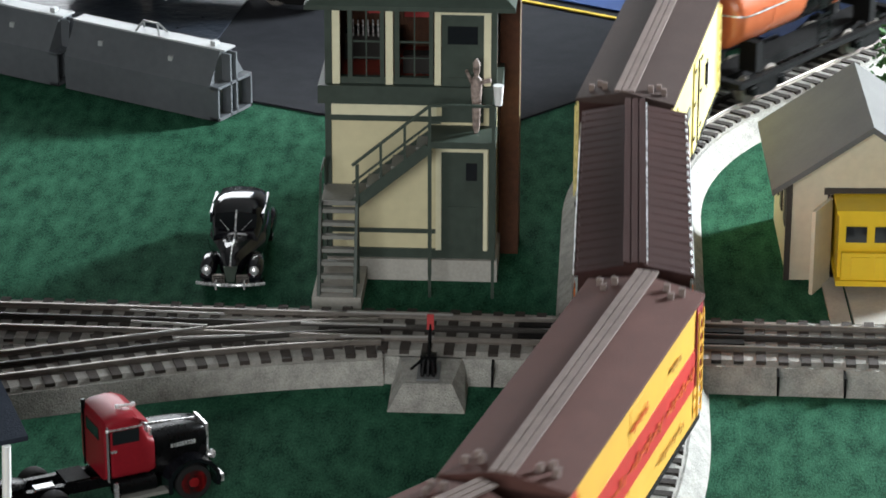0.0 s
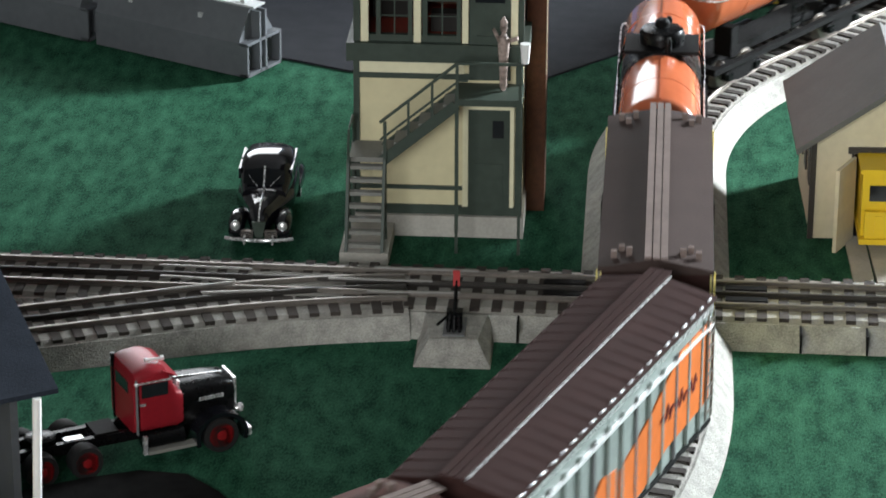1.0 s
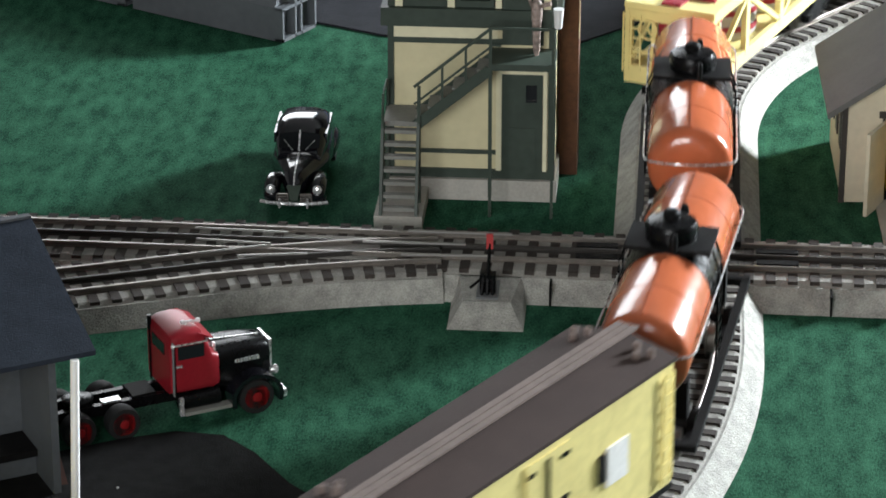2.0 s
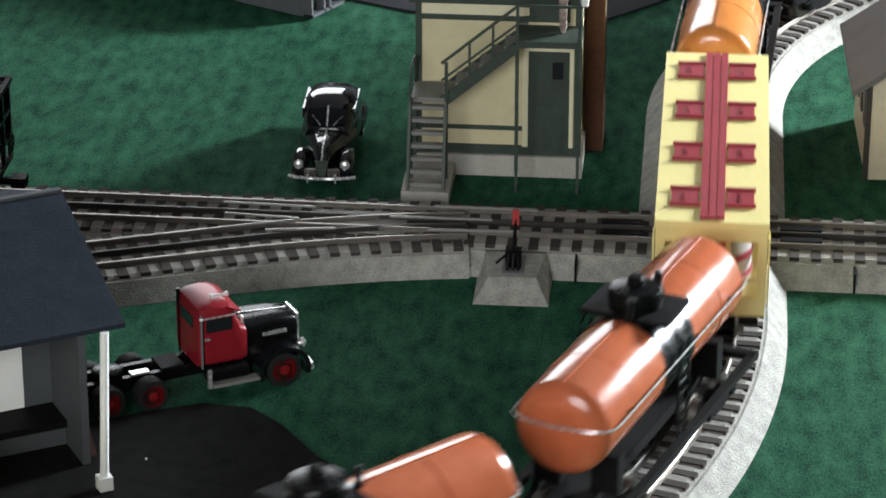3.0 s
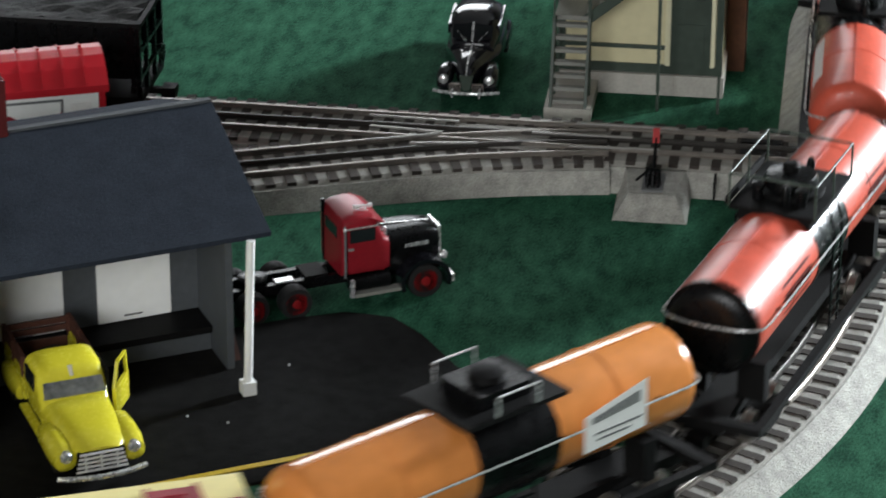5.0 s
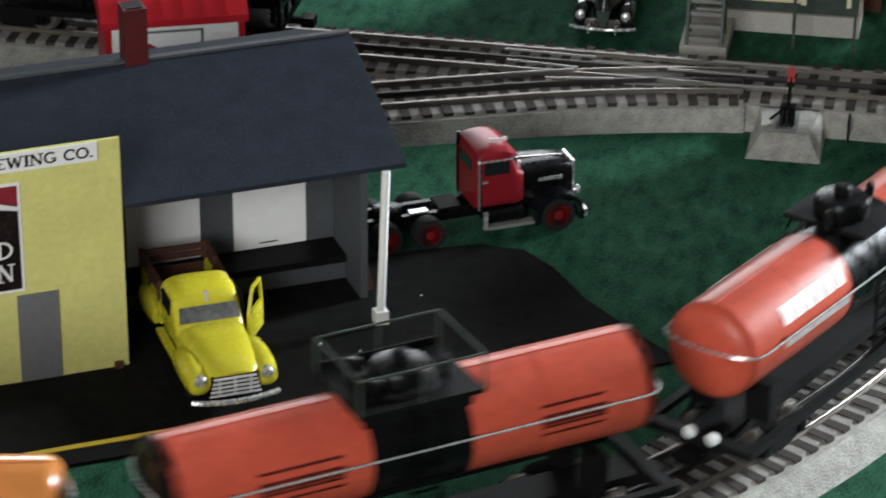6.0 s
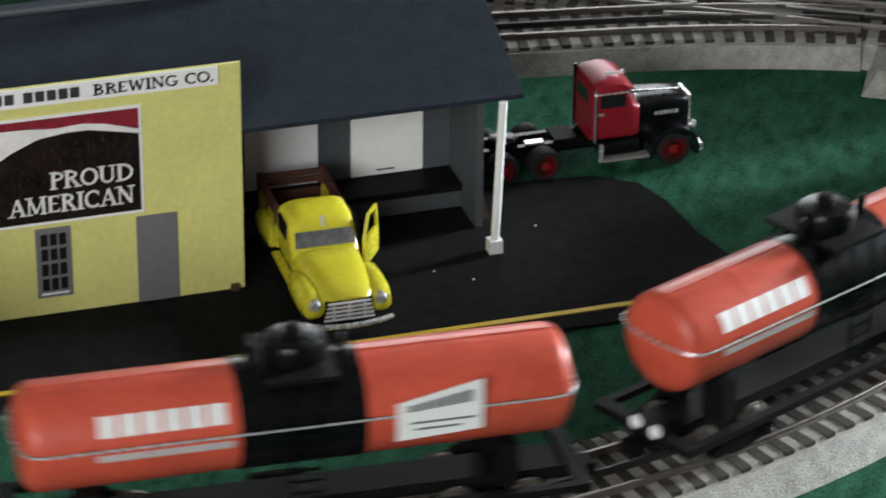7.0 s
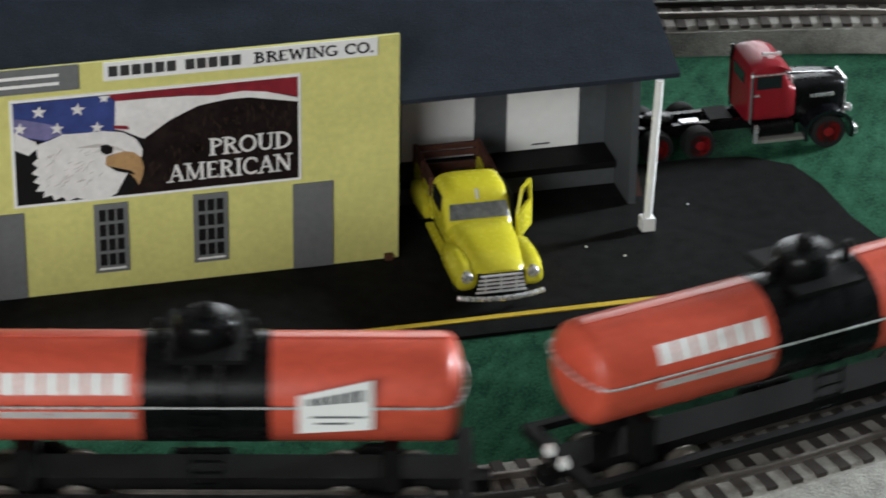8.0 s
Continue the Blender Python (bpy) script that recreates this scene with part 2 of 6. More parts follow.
def lathe(bm, profile, seg=24, m=None, axis="z"):
    """Profile of (radius, along), turned about an axis."""
    rings = []
    for r, h in profile:
        ring = []
        for k in range(seg):
            a = 2 * math.pi * k / seg
            c, s = r * math.cos(a), r * math.sin(a)
            p = Vector((c, s, h)) if axis == "z" else Vector((h, c, s)) if axis == "x" else Vector((c, h, s))
            ring.append(bm.verts.new(m @ p if m is not None else p))
        rings.append(ring)
    for r0, r1 in zip(rings, rings[1:]):
        for k in range(seg):
            bm.faces.new((r0[k], r0[(k + 1) % seg], r1[(k + 1) % seg], r1[k]))
    bm.faces.new(rings[0][::-1])
    bm.faces.new(rings[-1])
    return bm


def pipe(bm, pts, r, seg=8):
    """One continuous round rail through the points."""
    pts = [Vector(p) for p in pts]
    rings = []
    for i, p in enumerate(pts):
        d = (pts[min(i + 1, len(pts) - 1)] - pts[max(i - 1, 0)]).normalized()
        a = d.cross(Vector((0.13, 0.97, 0.2))).normalized()
        c = d.cross(a)
        rings.append([bm.verts.new(p + a * (r * math.cos(2 * math.pi * k / seg)) + c * (r * math.sin(2 * math.pi * k / seg))) for k in range(seg)])
    for r0, r1 in zip(rings, rings[1:]):
        for k in range(seg):
            bm.faces.new((r0[k], r0[(k + 1) % seg], r1[(k + 1) % seg], r1[k]))
    bm.faces.new(rings[0][::-1])
    bm.faces.new(rings[-1])
    return bm


# ---- the room
def room():
    x0, x1, y0, y1, z0, z1 = -2.6, 1.74, -3.0, 2.4, -0.9, 1.55
    t = 0.12
    part("floor", box(B(), x0, x1, y0, y1, z0 - 0.1, z0), FLOORMAT)["kind"] = "structure"
    part("ceiling", box(B(), x0 - t, x1 + t, y0 - t, y1 + t, z1, z1 + 0.1), PLASTER)["kind"] = "structure"
    part("wall_west", box(B(), x0 - t, x0, y0, y1, z0, z1), PLASTER)["kind"] = "structure"
    b = B()
    box(b, x0 - t, -1.2, y0 - t, y0, z0, z1)
    box(b, 0.1, x1 + t, y0 - t, y0, z0, z1)
    box(b, -1.2, 0.1, y0 - t, y0, z0, 0.5)
    box(b, -1.2, 0.1, y0 - t, y0, 1.4, z1)
    part("wall_south", b, PLASTER)["kind"] = "structure"
    b = B()
    box(b, x1, x1 + t, y0, 0.65, z0, z1)
    box(b, x1, x1 + t, 1.55, y1, z0, z1)
    box(b, x1, x1 + t, 0.65, 1.55, z0, 0.22)
    box(b, x1, x1 + t, 0.65, 1.55, 1.10, z1)
    part("wall_east", b, PLASTER)["kind"] = "structure"
    b = B()
    box(b, x0 - t, -1.4, y1, y1 + t, z0, z1)
    box(b, -0.1, x1 + t, y1, y1 + t, z0, z1)
    box(b, -1.4, -0.1, y1, y1 + t, z0, 0.45)
    box(b, -1.4, -0.1, y1, y1 + t, 1.4, z1)
    part("wall_north", b, PLASTER)["kind"] = "structure"


room()

# ---- table top: green carpet, grey road, asphalt yard
ground = part("ground", box(B(), -1.75, 1.58, -1.15, 1.3, -0.03, 0.0), GRASS)
tagged(ground, "green felt carpet covering the layout table", "ground", kind="structure")
b = B()
prism(b, [(-1.2, 0.62), (-0.42, 0.42), (-0.30, 0.36), (-0.168, 0.308), (-0.131, 0.290), (-0.06, 0.277), (0.007, 0.286), (0.048, 0.331), (0.13, 0.42), (0.24, 0.54), (0.45, 0.72), (0.45, 1.2), (-1.2, 1.2)], "z", 0.0, 0.0015)
tagged(part("road", b, ROADGREY), "dark grey road sheet behind the tower", "road", kind="structure")
b = B()
bar(b, (-0.12, 0.612, 0.0026), (0.20, 0.438, 0.0026), 0.0035, 0.001)
tagged(part("road_line", b, YLINE), "yellow line along the edge of the road", "road line", kind="structure")
b = B()
prism(b, [(-0.02, 0.575), (0.10, 0.51), (0.24, 0.435), (0.45, 0.60), (0.45, 1.15), (-0.3, 1.15)], "z", 0.0022, 0.0032)
tagged(part("water", b, BLUE), "deep blue painted water beyond the road", "water", kind="structure")
b = B()
prism(b, [(-0.95, 0.46), (-0.60, 0.425), (-0.40, 0.435), (-0.28, 0.40), (-0.22, 0.43), (-0.20, 0.60), (-0.95, 0.75)], "z", 0.0022, 0.0030)
FOIL = material("wet_gloss", (0.022, 0.027, 0.036), 0.30, vary=0.5, scale=160, bump=1.0, bump_scale=110)
tagged(part("pond", b, FOIL), "rippled glossy dark pond sheet", "pond", kind="structure")

# ---- track plan: one S-shaped line and one line across it
R_FAR, R_NEAR, XS, Y_NEAR, Y_FAR = 0.31, 0.59, 0.083, -0.21, 0.11
# stretches beyond the straight: (length, turn to the right per metre)
NEAR_WAY = [(0.86, 1 / R_NEAR), (0.76, 0.0), (0.40 * math.pi, 1 / 0.40), (9.0, 0.0)]
FAR_WAY = [(0.195, 1 / R_FAR), (0.35, 0.0), (2.12, 1 / 0.52), (9.0, 0.0)]


def follow(x, y, h, way, s):
    """Place and heading s metres along a way of straights and arcs."""
    for length, turn in way:
        d = min(s, length)
        if turn:
            x += (math.sin(h) - math.sin(h - turn * d)) / turn
            y += (math.cos(h - turn * d) - math.cos(h)) / turn
            h -= turn * d
        else:
            x += d * math.cos(h)
            y += d * math.sin(h)
        s -= d
        if s <= 0:
            break
    return x, y, h


def s_track(s):
    """Place and heading on the S line; s grows the way the train runs, s = 0 at y = 0."""
    if -s > Y_FAR:
        x, y, h = follow(XS, Y_FAR, math.pi / 2, FAR_WAY, -s - Y_FAR)
        return x, y, h + math.pi
    if s > -Y_NEAR:
        return follow(XS, Y_NEAR, -math.pi / 2, NEAR_WAY, s + Y_NEAR)
    return XS, -s, -math.pi / 2


CROSS_Y, CROSS_SLOPE = -0.110, -0.016


def cross_track(s):
    return s, CROSS_Y + CROSS_SLOPE * (s - XS), math.atan(CROSS_SLOPE)


def branch_track(s):
    """The diverging leg of the turnout: s metres leftward from its start."""
    r, x0 = 0.62, 0.02
    y0 = cross_track(x0)[1]
    a = min(s / r, 0.36)
    more = s - a * r
    return x0 - r * math.sin(a) - more * math.cos(a), y0 - r * (1 - math.cos(a)) - more * math.sin(a), math.pi + a


def sweep(bm, line, s0, s1, profile, step=0.0125):
    n = max(2, int(abs(s1 - s0) / step) + 1)
    rings = []
    for k in range(n + 1):
        s = s0 + (s1 - s0) * k / n
        x, y, h = line(s)
        nx, ny = -math.sin(h), math.cos(h)
        rings.append([bm.verts.new((x + nx * o, y + ny * o, z)) for o, z in profile])
    m = len(profile)
    for r0, r1 in zip(rings, rings[1:]):
        for k in range(m):
            bm.faces.new((r0[k], r0[(k + 1) % m], r1[(k + 1) % m], r1[k]))
    bm.faces.new(rings[0][::-1])
    bm.faces.new(rings[-1])
    return bm


def tie_mesh():
    bm = B()
    box(bm, -0.0028, 0.0028, -0.0300, 0.0300, 0.0095, 0.0146)
    part_ob = part("tie", bm, TIE)
    me = part_ob.data
    bpy.data.objects.remove(part_ob)
    return me


TIE_ME = tie_mesh()
BED = 0.0438


# half of a rail's section, mirrored: foot, web and rounded head
HALF = [(0.0018, 0.0142), (0.0018, 0.0147), (0.0006, 0.0150), (0.0006, 0.0160), (0.0011, 0.0164), (0.0011, 0.0171), (0.0007, 0.0175)]
RAIL_SECTION = [(-q, zz) for q, zz in HALF] + [(q, zz) for q, zz in HALF[::-1]]


def lay_track(name, label, line, s0, s1, lift=0.0, ties=None, outer=BED):
    t = empty(name, label, "track", kind="structure")
    z = 0.0118 + lift
    bed = sweep(B(), line, s0, s1, [(-BED, 0.0), (-0.0325, z), (0.0325, z), (outer, 0.0)])
    part("roadbed", bed, ROADBED, t)
    part("ballast", sweep(B(), line, s0, s1, [(-0.0310, z), (-0.0275, z + 0.0022), (0.0275, z + 0.0022), (0.0310, z)]), BALLAST, t, "brownish ballast between the rails")
    for o in (-0.0159, 0.0, 0.0159):
        r = B()
        sweep(r, line, s0, s1, [(o + q, zz + lift) for q, zz in RAIL_SECTION])
        part("rail", r, RAIL if o else RAILDARK, t, smooth=True)
    a, c = ties or (s0, s1)
    n = int((c - a) / 0.0125)
    for k in range(n):
        x, y, h = line(a + (k + 0.5) * 0.0125)
        ob = new("tie", TIE_ME)
        ob.parent = t
        ob.matrix_local = Matrix.Translation((x, y, lift + 0.0003 * math.sin(k * 2.3))) @ Matrix.Rotation(h, 4, "Z")
    return t


main_line = lay_track("main_line", "S-curved three-rail toy track on grey roadbed", s_track, -2.75, 3.75, 0.0004, (-2.15, 1.55))
cross_line = lay_track("cross_line", "straight three-rail toy track crossing the main line", cross_track, -0.95, 0.62)
branch = lay_track("branch_line", "diverging leg of a toy track turnout", branch_track, 0.08, 0.62, 0.0002, outer=0.0402)
b = B()
for x in (0.006, 0.165, 0.202, -0.29):
    y = cross_track(x)[1] - BED
    box(b, x - 0.0006, x + 0.0006, y - 0.0006, y + 0.012, 0.0, 0.0118, Matrix.Shear("XY", 4, (0, 0)))
part("roadbed_joint", b, BLACKMATT, cross_line)
for p, q in (((-0.019, -0.0935), (-0.080, -0.0925)), ((-0.028, -0.1255), (-0.081, -0.1275)), ((-0.045, -0.110), (-0.105, -0.1100))):
    part("point_rail", bar(B(), (*p, 0.0182), (*q, 0.0182), 0.0019, 0.0010), RAILBRIGHT, branch, "bright worn point rail")
for p, q in (((-0.158, -0.1175), (-0.202, -0.1135)), ((-0.160, -0.1200), (-0.200, -0.1345)), ((-0.135, -0.1300), (-0.175, -0.1360)), ((-0.150, -0.1000), (-0.205, -0.0975))):
    part("frog_rail", bar(B(), (*p, 0.0182), (*q, 0.0182), 0.0017, 0.0010), RAILBRIGHT, branch, "worn crossing frog rail")
for x0, x1 in ((XS - 0.064, XS - 0.040), (XS + 0.040, XS + 0.064)):
    for dy in (-0.0080, 0.0080):
        y = cross_track((x0 + x1) / 2)[1] + dy
        part("crossing_pad", box(B(), x0, x1, y - 0.0030, y + 0.0030, 0.0140, 0.0166), BLACKMATT, cross_line, "black plastic pad beside the crossing", bevel=0.0005)
part("frog_plate", box(B(), -0.150, -0.095, -0.1290, -0.0960, 0.0135, 0.0150), BALLAST, branch, "plain frog casting")


# ---- switch stand on its roadbed pad
def switch_stand():
    t = empty("switch_stand", "black hand-lever switch stand with red marker on grey pad", "switch stand", pose(-0.0288, -0.1700, 0))
    b = B()
    lo = [(-0.0215, -0.019), (0.0215, -0.019), (0.0215, 0.026), (-0.0215, 0.026)]
    hi = [(-0.0135, -0.006), (0.0135, -0.006), (0.0185, 0.038), (-0.0185, 0.038)]
    v0 = [b.verts.new((x, y, 0.0)) for x, y in lo]
    v1 = [b.verts.new((x, y, 0.0118)) for x, y in hi]
    for k in range(4):
        b.faces.new((v0[k], v0[(k + 1) % 4], v1[(k + 1) % 4], v1[k]))
    b.faces.new(v1)
    b.faces.new(v0[::-1])
    part("pad", b, ROADBED, t, "sloped grey roadbed pad", bevel=0.0008)
    b = B()
    box(b, -0.0062, 0.0062, -0.003, 0.022, 0.0119, 0.0131)
    part("plate", b, GREYDOOR, t)
    b = B()
    for x in (-0.0032, 0.0, 0.0032):
        bar(b, (x, -0.001, 0.0137), (x * 0.7, 0.005, 0.024), 0.0018)
    box(b, -0.0045, 0.0045, 0.003, 0.010, 0.0137, 0.024)
    part("frame", b, BLACK, t, bevel=0.0004)
    b = B()
    tube(b, (0, 0.006, 0.022), (0.001, 0.008, 0.042), 0.0011)
    tube(b, (-0.003, 0.005, 0.022), (-0.0095, -0.001, 0.018), 0.0008)
    part("lever", b, BLACK, t)
    b = B()
    box(b, -0.0010, 0.0028, 0.0070, 0.0086, 0.0385, 0.0475)
    part("marker", b, SIGNALRED, t, "red marker plate", bevel=0.0005)


switch_stand()


# ---- interlocking tower
def tower():
    t = empty("signal_tower", "cream and dark green two-storey toy signal tower with outside stair", "tower")
    X0, X1, YF, YB = -0.099, 0.0005, 0.004, 0.074
    part("base", box(B(), X0 - 0.002, 0.0025, 0.0, YB + 0.004, 0, 0.0135), CONCRETE, t, "grey base slab", bevel=0.0006)
    part("wall", box(B(), X0, X1, YF, YB, 0.0135, 0.112), CREAM, t, "cream lower wall")
    b = B()
    box(b, X0 - 0.0005, X1 + 0.0008, YF - 0.0012, YF, 0.0135, 0.0195)
    box(b, X0 - 0.0005, -0.032, YF - 0.0014, YF, 0.0295, 0.0320)
    box(b, X0 - 0.0005, -0.030, YF - 0.0012, YF, 0.1005, 0.1040)
    box(b, X1 - 0.0035, X1 + 0.0010, YF - 0.0015, YF, 0.0195, 0.112)
    box(b, X0 - 0.0012, X0 + 0.0025, YF - 0.0015, YF, 0.0195, 0.112)
    part("trim", b, GREENPAINT, t)
    part("trim_band", box(B(), X0 + 0.0025, -0.034, YF - 0.0010, YF, 0.1040, 0.1120), CREAMTRIM, t)
    part("floor_band", box(B(), X0 - 0.005, X1 + 0.004, YF - 0.005, YB + 0.003, 0.1122, 0.1235), GREENPAINT, t, "dark green floor band", bevel=0.0008)
    # upper storey: posts, sill, header, open window bays
    zt = 0.172
    b = B()
    for x0, x1 in ((X0 - 0.001, X0 + 0.003), (X1 - 0.0025, X1 + 0.001)):
        box(b, x0, x1, YF - 0.001, YF + 0.004, 0.1235, zt)
    box(b, X0, -0.036, YF, YF + 0.004, 0.1235, 0.1275)
    box(b, X0, X1, YF, YF + 0.004, zt - 0.0035, zt)
    box(b, -0.0865, -0.0838, YF, YF + 0.004, 0.1275, zt - 0.0035)
    box(b, -0.0675, -0.0650, YF, YF + 0.004, 0.1275, zt - 0.0035)
    box(b, -0.0590, -0.0560, YF, YF + 0.004, 0.1275, zt - 0.0035)
    box(b, -0.0385, -0.0360, YF, YF + 0.004, 0.1275, zt - 0.0035)
    part("window_frame", b, GREENPAINT, t)
    for x0, x1 in ((-0.0955, -0.0910), (-0.0640, -0.0597), (-0.0352, -0.0315), (-0.0062, -0.0020)):
        part("mullion", box(B(), x0, x1, YF - 0.0022, YF + 0.003, 0.1238, zt - 0.001), CREAMTRIM, t, "pale cream window post", bevel=0.0003)
    part("door_head", box(B(), -0.0315, -0.0062, YF - 0.0022, YF + 0.003, 0.1675, zt - 0.001), CREAMTRIM, t)
    for x0, x1 in ((-0.0838, -0.0675), (-0.0560, -0.0385)):
        b = B()
        w = x1 - x0
        bar(b, (x0 + w / 2, YF + 0.002, 0.1275), (x0 + w / 2, YF + 0.002, zt - 0.0035), 0.0008)
        bar(b, (x0, YF + 0.002, 0.149), (x1, YF + 0.002, 0.149), 0.0011)
        bar(b, (x0, YF + 0.002, 0.139), (x1, YF + 0.002, 0.139), 0.0006)
        part("sash", b, GREENPAINT, t)
    b = B()
    box(b, X0, X0 + 0.002, YF + 0.004, YB, 0.1235, zt)
    box(b, X1 - 0.002, X1, YF + 0.004, YB, 0.1235, zt)
    box(b, X0, X1, YB - 0.002, YB, 0.1235, zt)
    part("upper_wall", b, BROWN, t)
    part("room_floor", box(B(), X0 + 0.002, X1 - 0.002, YF + 0.004, YB - 0.002, 0.1235, 0.1245), REDINT, t)
    b = B()
    box(b, -0.092, -0.060, 0.045, 0.060, 0.1245, 0.141)
    box(b, -0.055, -0.030, 0.020, 0.030, 0.1245, 0.136)
    part("desk", b, DARKROOM, t)
    b = B()
    box(b, -0.056, -0.040, 0.050, 0.0515, 0.150, 0.168)
    box(b, -0.078, -0.070, 0.050, 0.0515, 0.152, 0.164)
    part("wall_sign", b, SIGNALRED, t, "red sign inside the upper room")
    b = B()
    for k in range(7):
        bar(b, (-0.086 + k * 0.003, 0.040, 0.141), (-0.086 + k * 0.003, 0.037, 0.152), 0.0009)
    part("lever_row", b, CHROME, t)
    # doors
    for z0, z1, nm in ((0.0195, 0.0822, "door"), (0.1008, 0.1675, "upper_door")):
        d = part(nm, box(B(), -0.0310, -0.0062, YF - 0.0020, YF, z0, z1), GREENPAINT, t, "dark green door")
        b = B()
        box(b, -0.0270, -0.0102, YF - 0.0026, YF - 0.0020, z0 + 0.004, z0 + 0.028)
        part("panel", b, GREENPAINT, d)
        b = B()
        box(b, -0.0165 if nm == "door" else -0.0275, -0.0098, YF - 0.0024, YF - 0.0020, z1 - 0.018, z1 - 0.007)
        part("pane", b, GLASSDARK, d)
    b = B()
    box(b, -0.0345, -0.0312, YF - 0.0028, YF, 0.0195, 0.0855)
    box(b, -0.0060, -0.0036, YF - 0.0028, YF, 0.0195, 0.0855)
    box(b, -0.0312, -0.0060, YF - 0.0028, YF, 0.0823, 0.0855)
    part("door_frame", b, CREAMTRIM, t)
    # brown block added in place of the tower's own right side wall
    part("chimney", box(B(), 0.0015, 0.0135, 0.046, 0.076, 0.0, 0.205), BROWN, t, "brown block standing for the tower side wall", bevel=0.0005)
    part("side_wall_edge", box(B(), 0.0136, 0.0140, 0.0455, 0.0462, 0.09, 0.205), CREAMTRIM, t)
    b = B()
    v = [(X0 - 0.012, YF - 0.012, zt), (X1 + 0.012, YF - 0.012, zt), (X1 + 0.012, YB + 0.012, zt), (X0 - 0.012, YB + 0.012, zt)]
    box(b, X0 - 0.012, X1 + 0.012, YF - 0.012, YB + 0.012, zt + 0.0002, zt + 0.003)
    base = [b.verts.new((x, y, zt + 0.003)) for x, y, _ in v]
    top = [b.verts.new((x, y, zt + 0.028)) for x, y in ((-0.075, 0.036), (-0.024, 0.036), (-0.024, 0.042), (-0.075, 0.042))]
    for k in range(4):
        b.faces.new((base[k], base[(k + 1) % 4], top[(k + 1) % 4], top[k]))
    b.faces.new(top)
    part("roof", b, GREENPAINT, t, "dark grey-green hipped roof")
    # balcony
    yb = -0.026
    part("balcony_floor", box(B(), -0.0375, 0.002, yb, YF - 0.0003, 0.0945, 0.0985), GREENPAINT, t, bevel=0.0004)
    b = B()
    for x in (-0.0365, 0.0008):
        bar(b, (x, yb + 0.001, 0.0), (x, yb + 0.001, 0.1215), 0.0018)
    bar(b, (-0.0365, yb + 0.001, 0.0135), (-0.0365, yb + 0.001, 0.0985), 0.0022)
    part("post", b, GREENPAINT, t)
    b = B()
    bar(b, (-0.0365, yb + 0.001, 0.1208), (0.0012, yb + 0.001, 0.1208), 0.0016)
    bar(b, (0.0008, yb + 0.001, 0.1208), (0.0008, YF, 0.1208), 0.0016)
    bar(b, (0.0008, yb + 0.001, 0.110), (0.0008, YF, 0.110), 0.0012)
    bar(b, (-0.0365, yb + 0.001, 0.110), (-0.030, yb + 0.001, 0.110), 0.0012)
    part("railing", b, GREENPAINT, t)
    # upper flight along the wall
    xa, za, xb, zb = -0.081, 0.060, -0.037, 0.0965
    for y in (yb + 0.001, -0.0035):
        b = B()
        bar(b, (xa, y, za - 0.002), (xb, y, zb - 0.002), 0.0016, 0.0065)
        part("stringer", b, GREENPAINT, t)
    for k in range(6):
        f = (k + 0.5) / 6
        part("step", box(B(), xa + (xb - xa) * f - 0.0040, xa + (xb - xa) * f + 0.0042, yb + 0.002, -0.0045, za + (zb - za) * f - 0.0005, za + (zb - za) * f + 0.0008), STEP, t)
    b = B()
    bar(b, (xa - 0.001, yb + 0.001, za + 0.0225), (xb, yb + 0.001, zb + 0.0235), 0.0016)
    bar(b, (xa - 0.001, yb + 0.001, za + 0.0115), (xb, yb + 0.001, zb + 0.0120), 0.0012)
    for f in (0.36, 0.68):
        bar(b, (xa + (xb - xa) * f, yb + 0.001, za + (zb - za) * f), (xa + (xb - xa) * f, yb + 0.001, za + (zb - za) * f + 0.0225), 0.0015)
    part("handrail", b, GREENPAINT, t)
    # landing and lower flight towards the front
    part("landing", box(B(), -0.1005, -0.078, yb, YF - 0.002, 0.0575, 0.0605), STEP, t, bevel=0.0004)
    b = B()
    for x, y in ((-0.0790, yb - 0.0005), (-0.1005, yb - 0.0005), (-0.1005, 0.000)):
        bar(b, (x, y, 0.0), (x, y, 0.0835 if x > -0.09 else 0.0605), 0.0020)
    part("newel", b, GREENPAINT, t)
    b = B()
    ring = [(-0.1000, 0.000 - 0.018 * (1 - math.cos(a)), 0.0605 + 0.019 * min(1.0, 1.5 * math.sin(a))) for a in [math.pi * k / 8 for k in range(9)]]
    pipe(b, ring, 0.0008)
    part("loop_rail", b, GREENPAINT, t, "curved landing rail")
    y0, z0, y1, z1 = -0.0450, 0.008, yb, 0.0590
    for k in range(7):
        f = (k + 0.3) / 7
        y, z = y0 + (y1 - y0) * f, z0 + (z1 - z0) * f
        part("step", box(B(), -0.0995, -0.0805, y - 0.0014, y + 0.0032, z, z + 0.0022), STEP, t)
    for x in (-0.1008, -0.0793):
        b = B()
        bar(b, (x, y0 - 0.001, z0 - 0.001), (x, y1, z1), 0.0018, 0.0062)
        part("stringer", b, GREENPAINT, t)
    b = B()
    box(b, -0.1045, -0.0755, -0.0495, 0.0002, 0, 0.0085)
    part("stair_base", b, CONCRETE, t, "grey stair footing", bevel=0.0008)


tower()


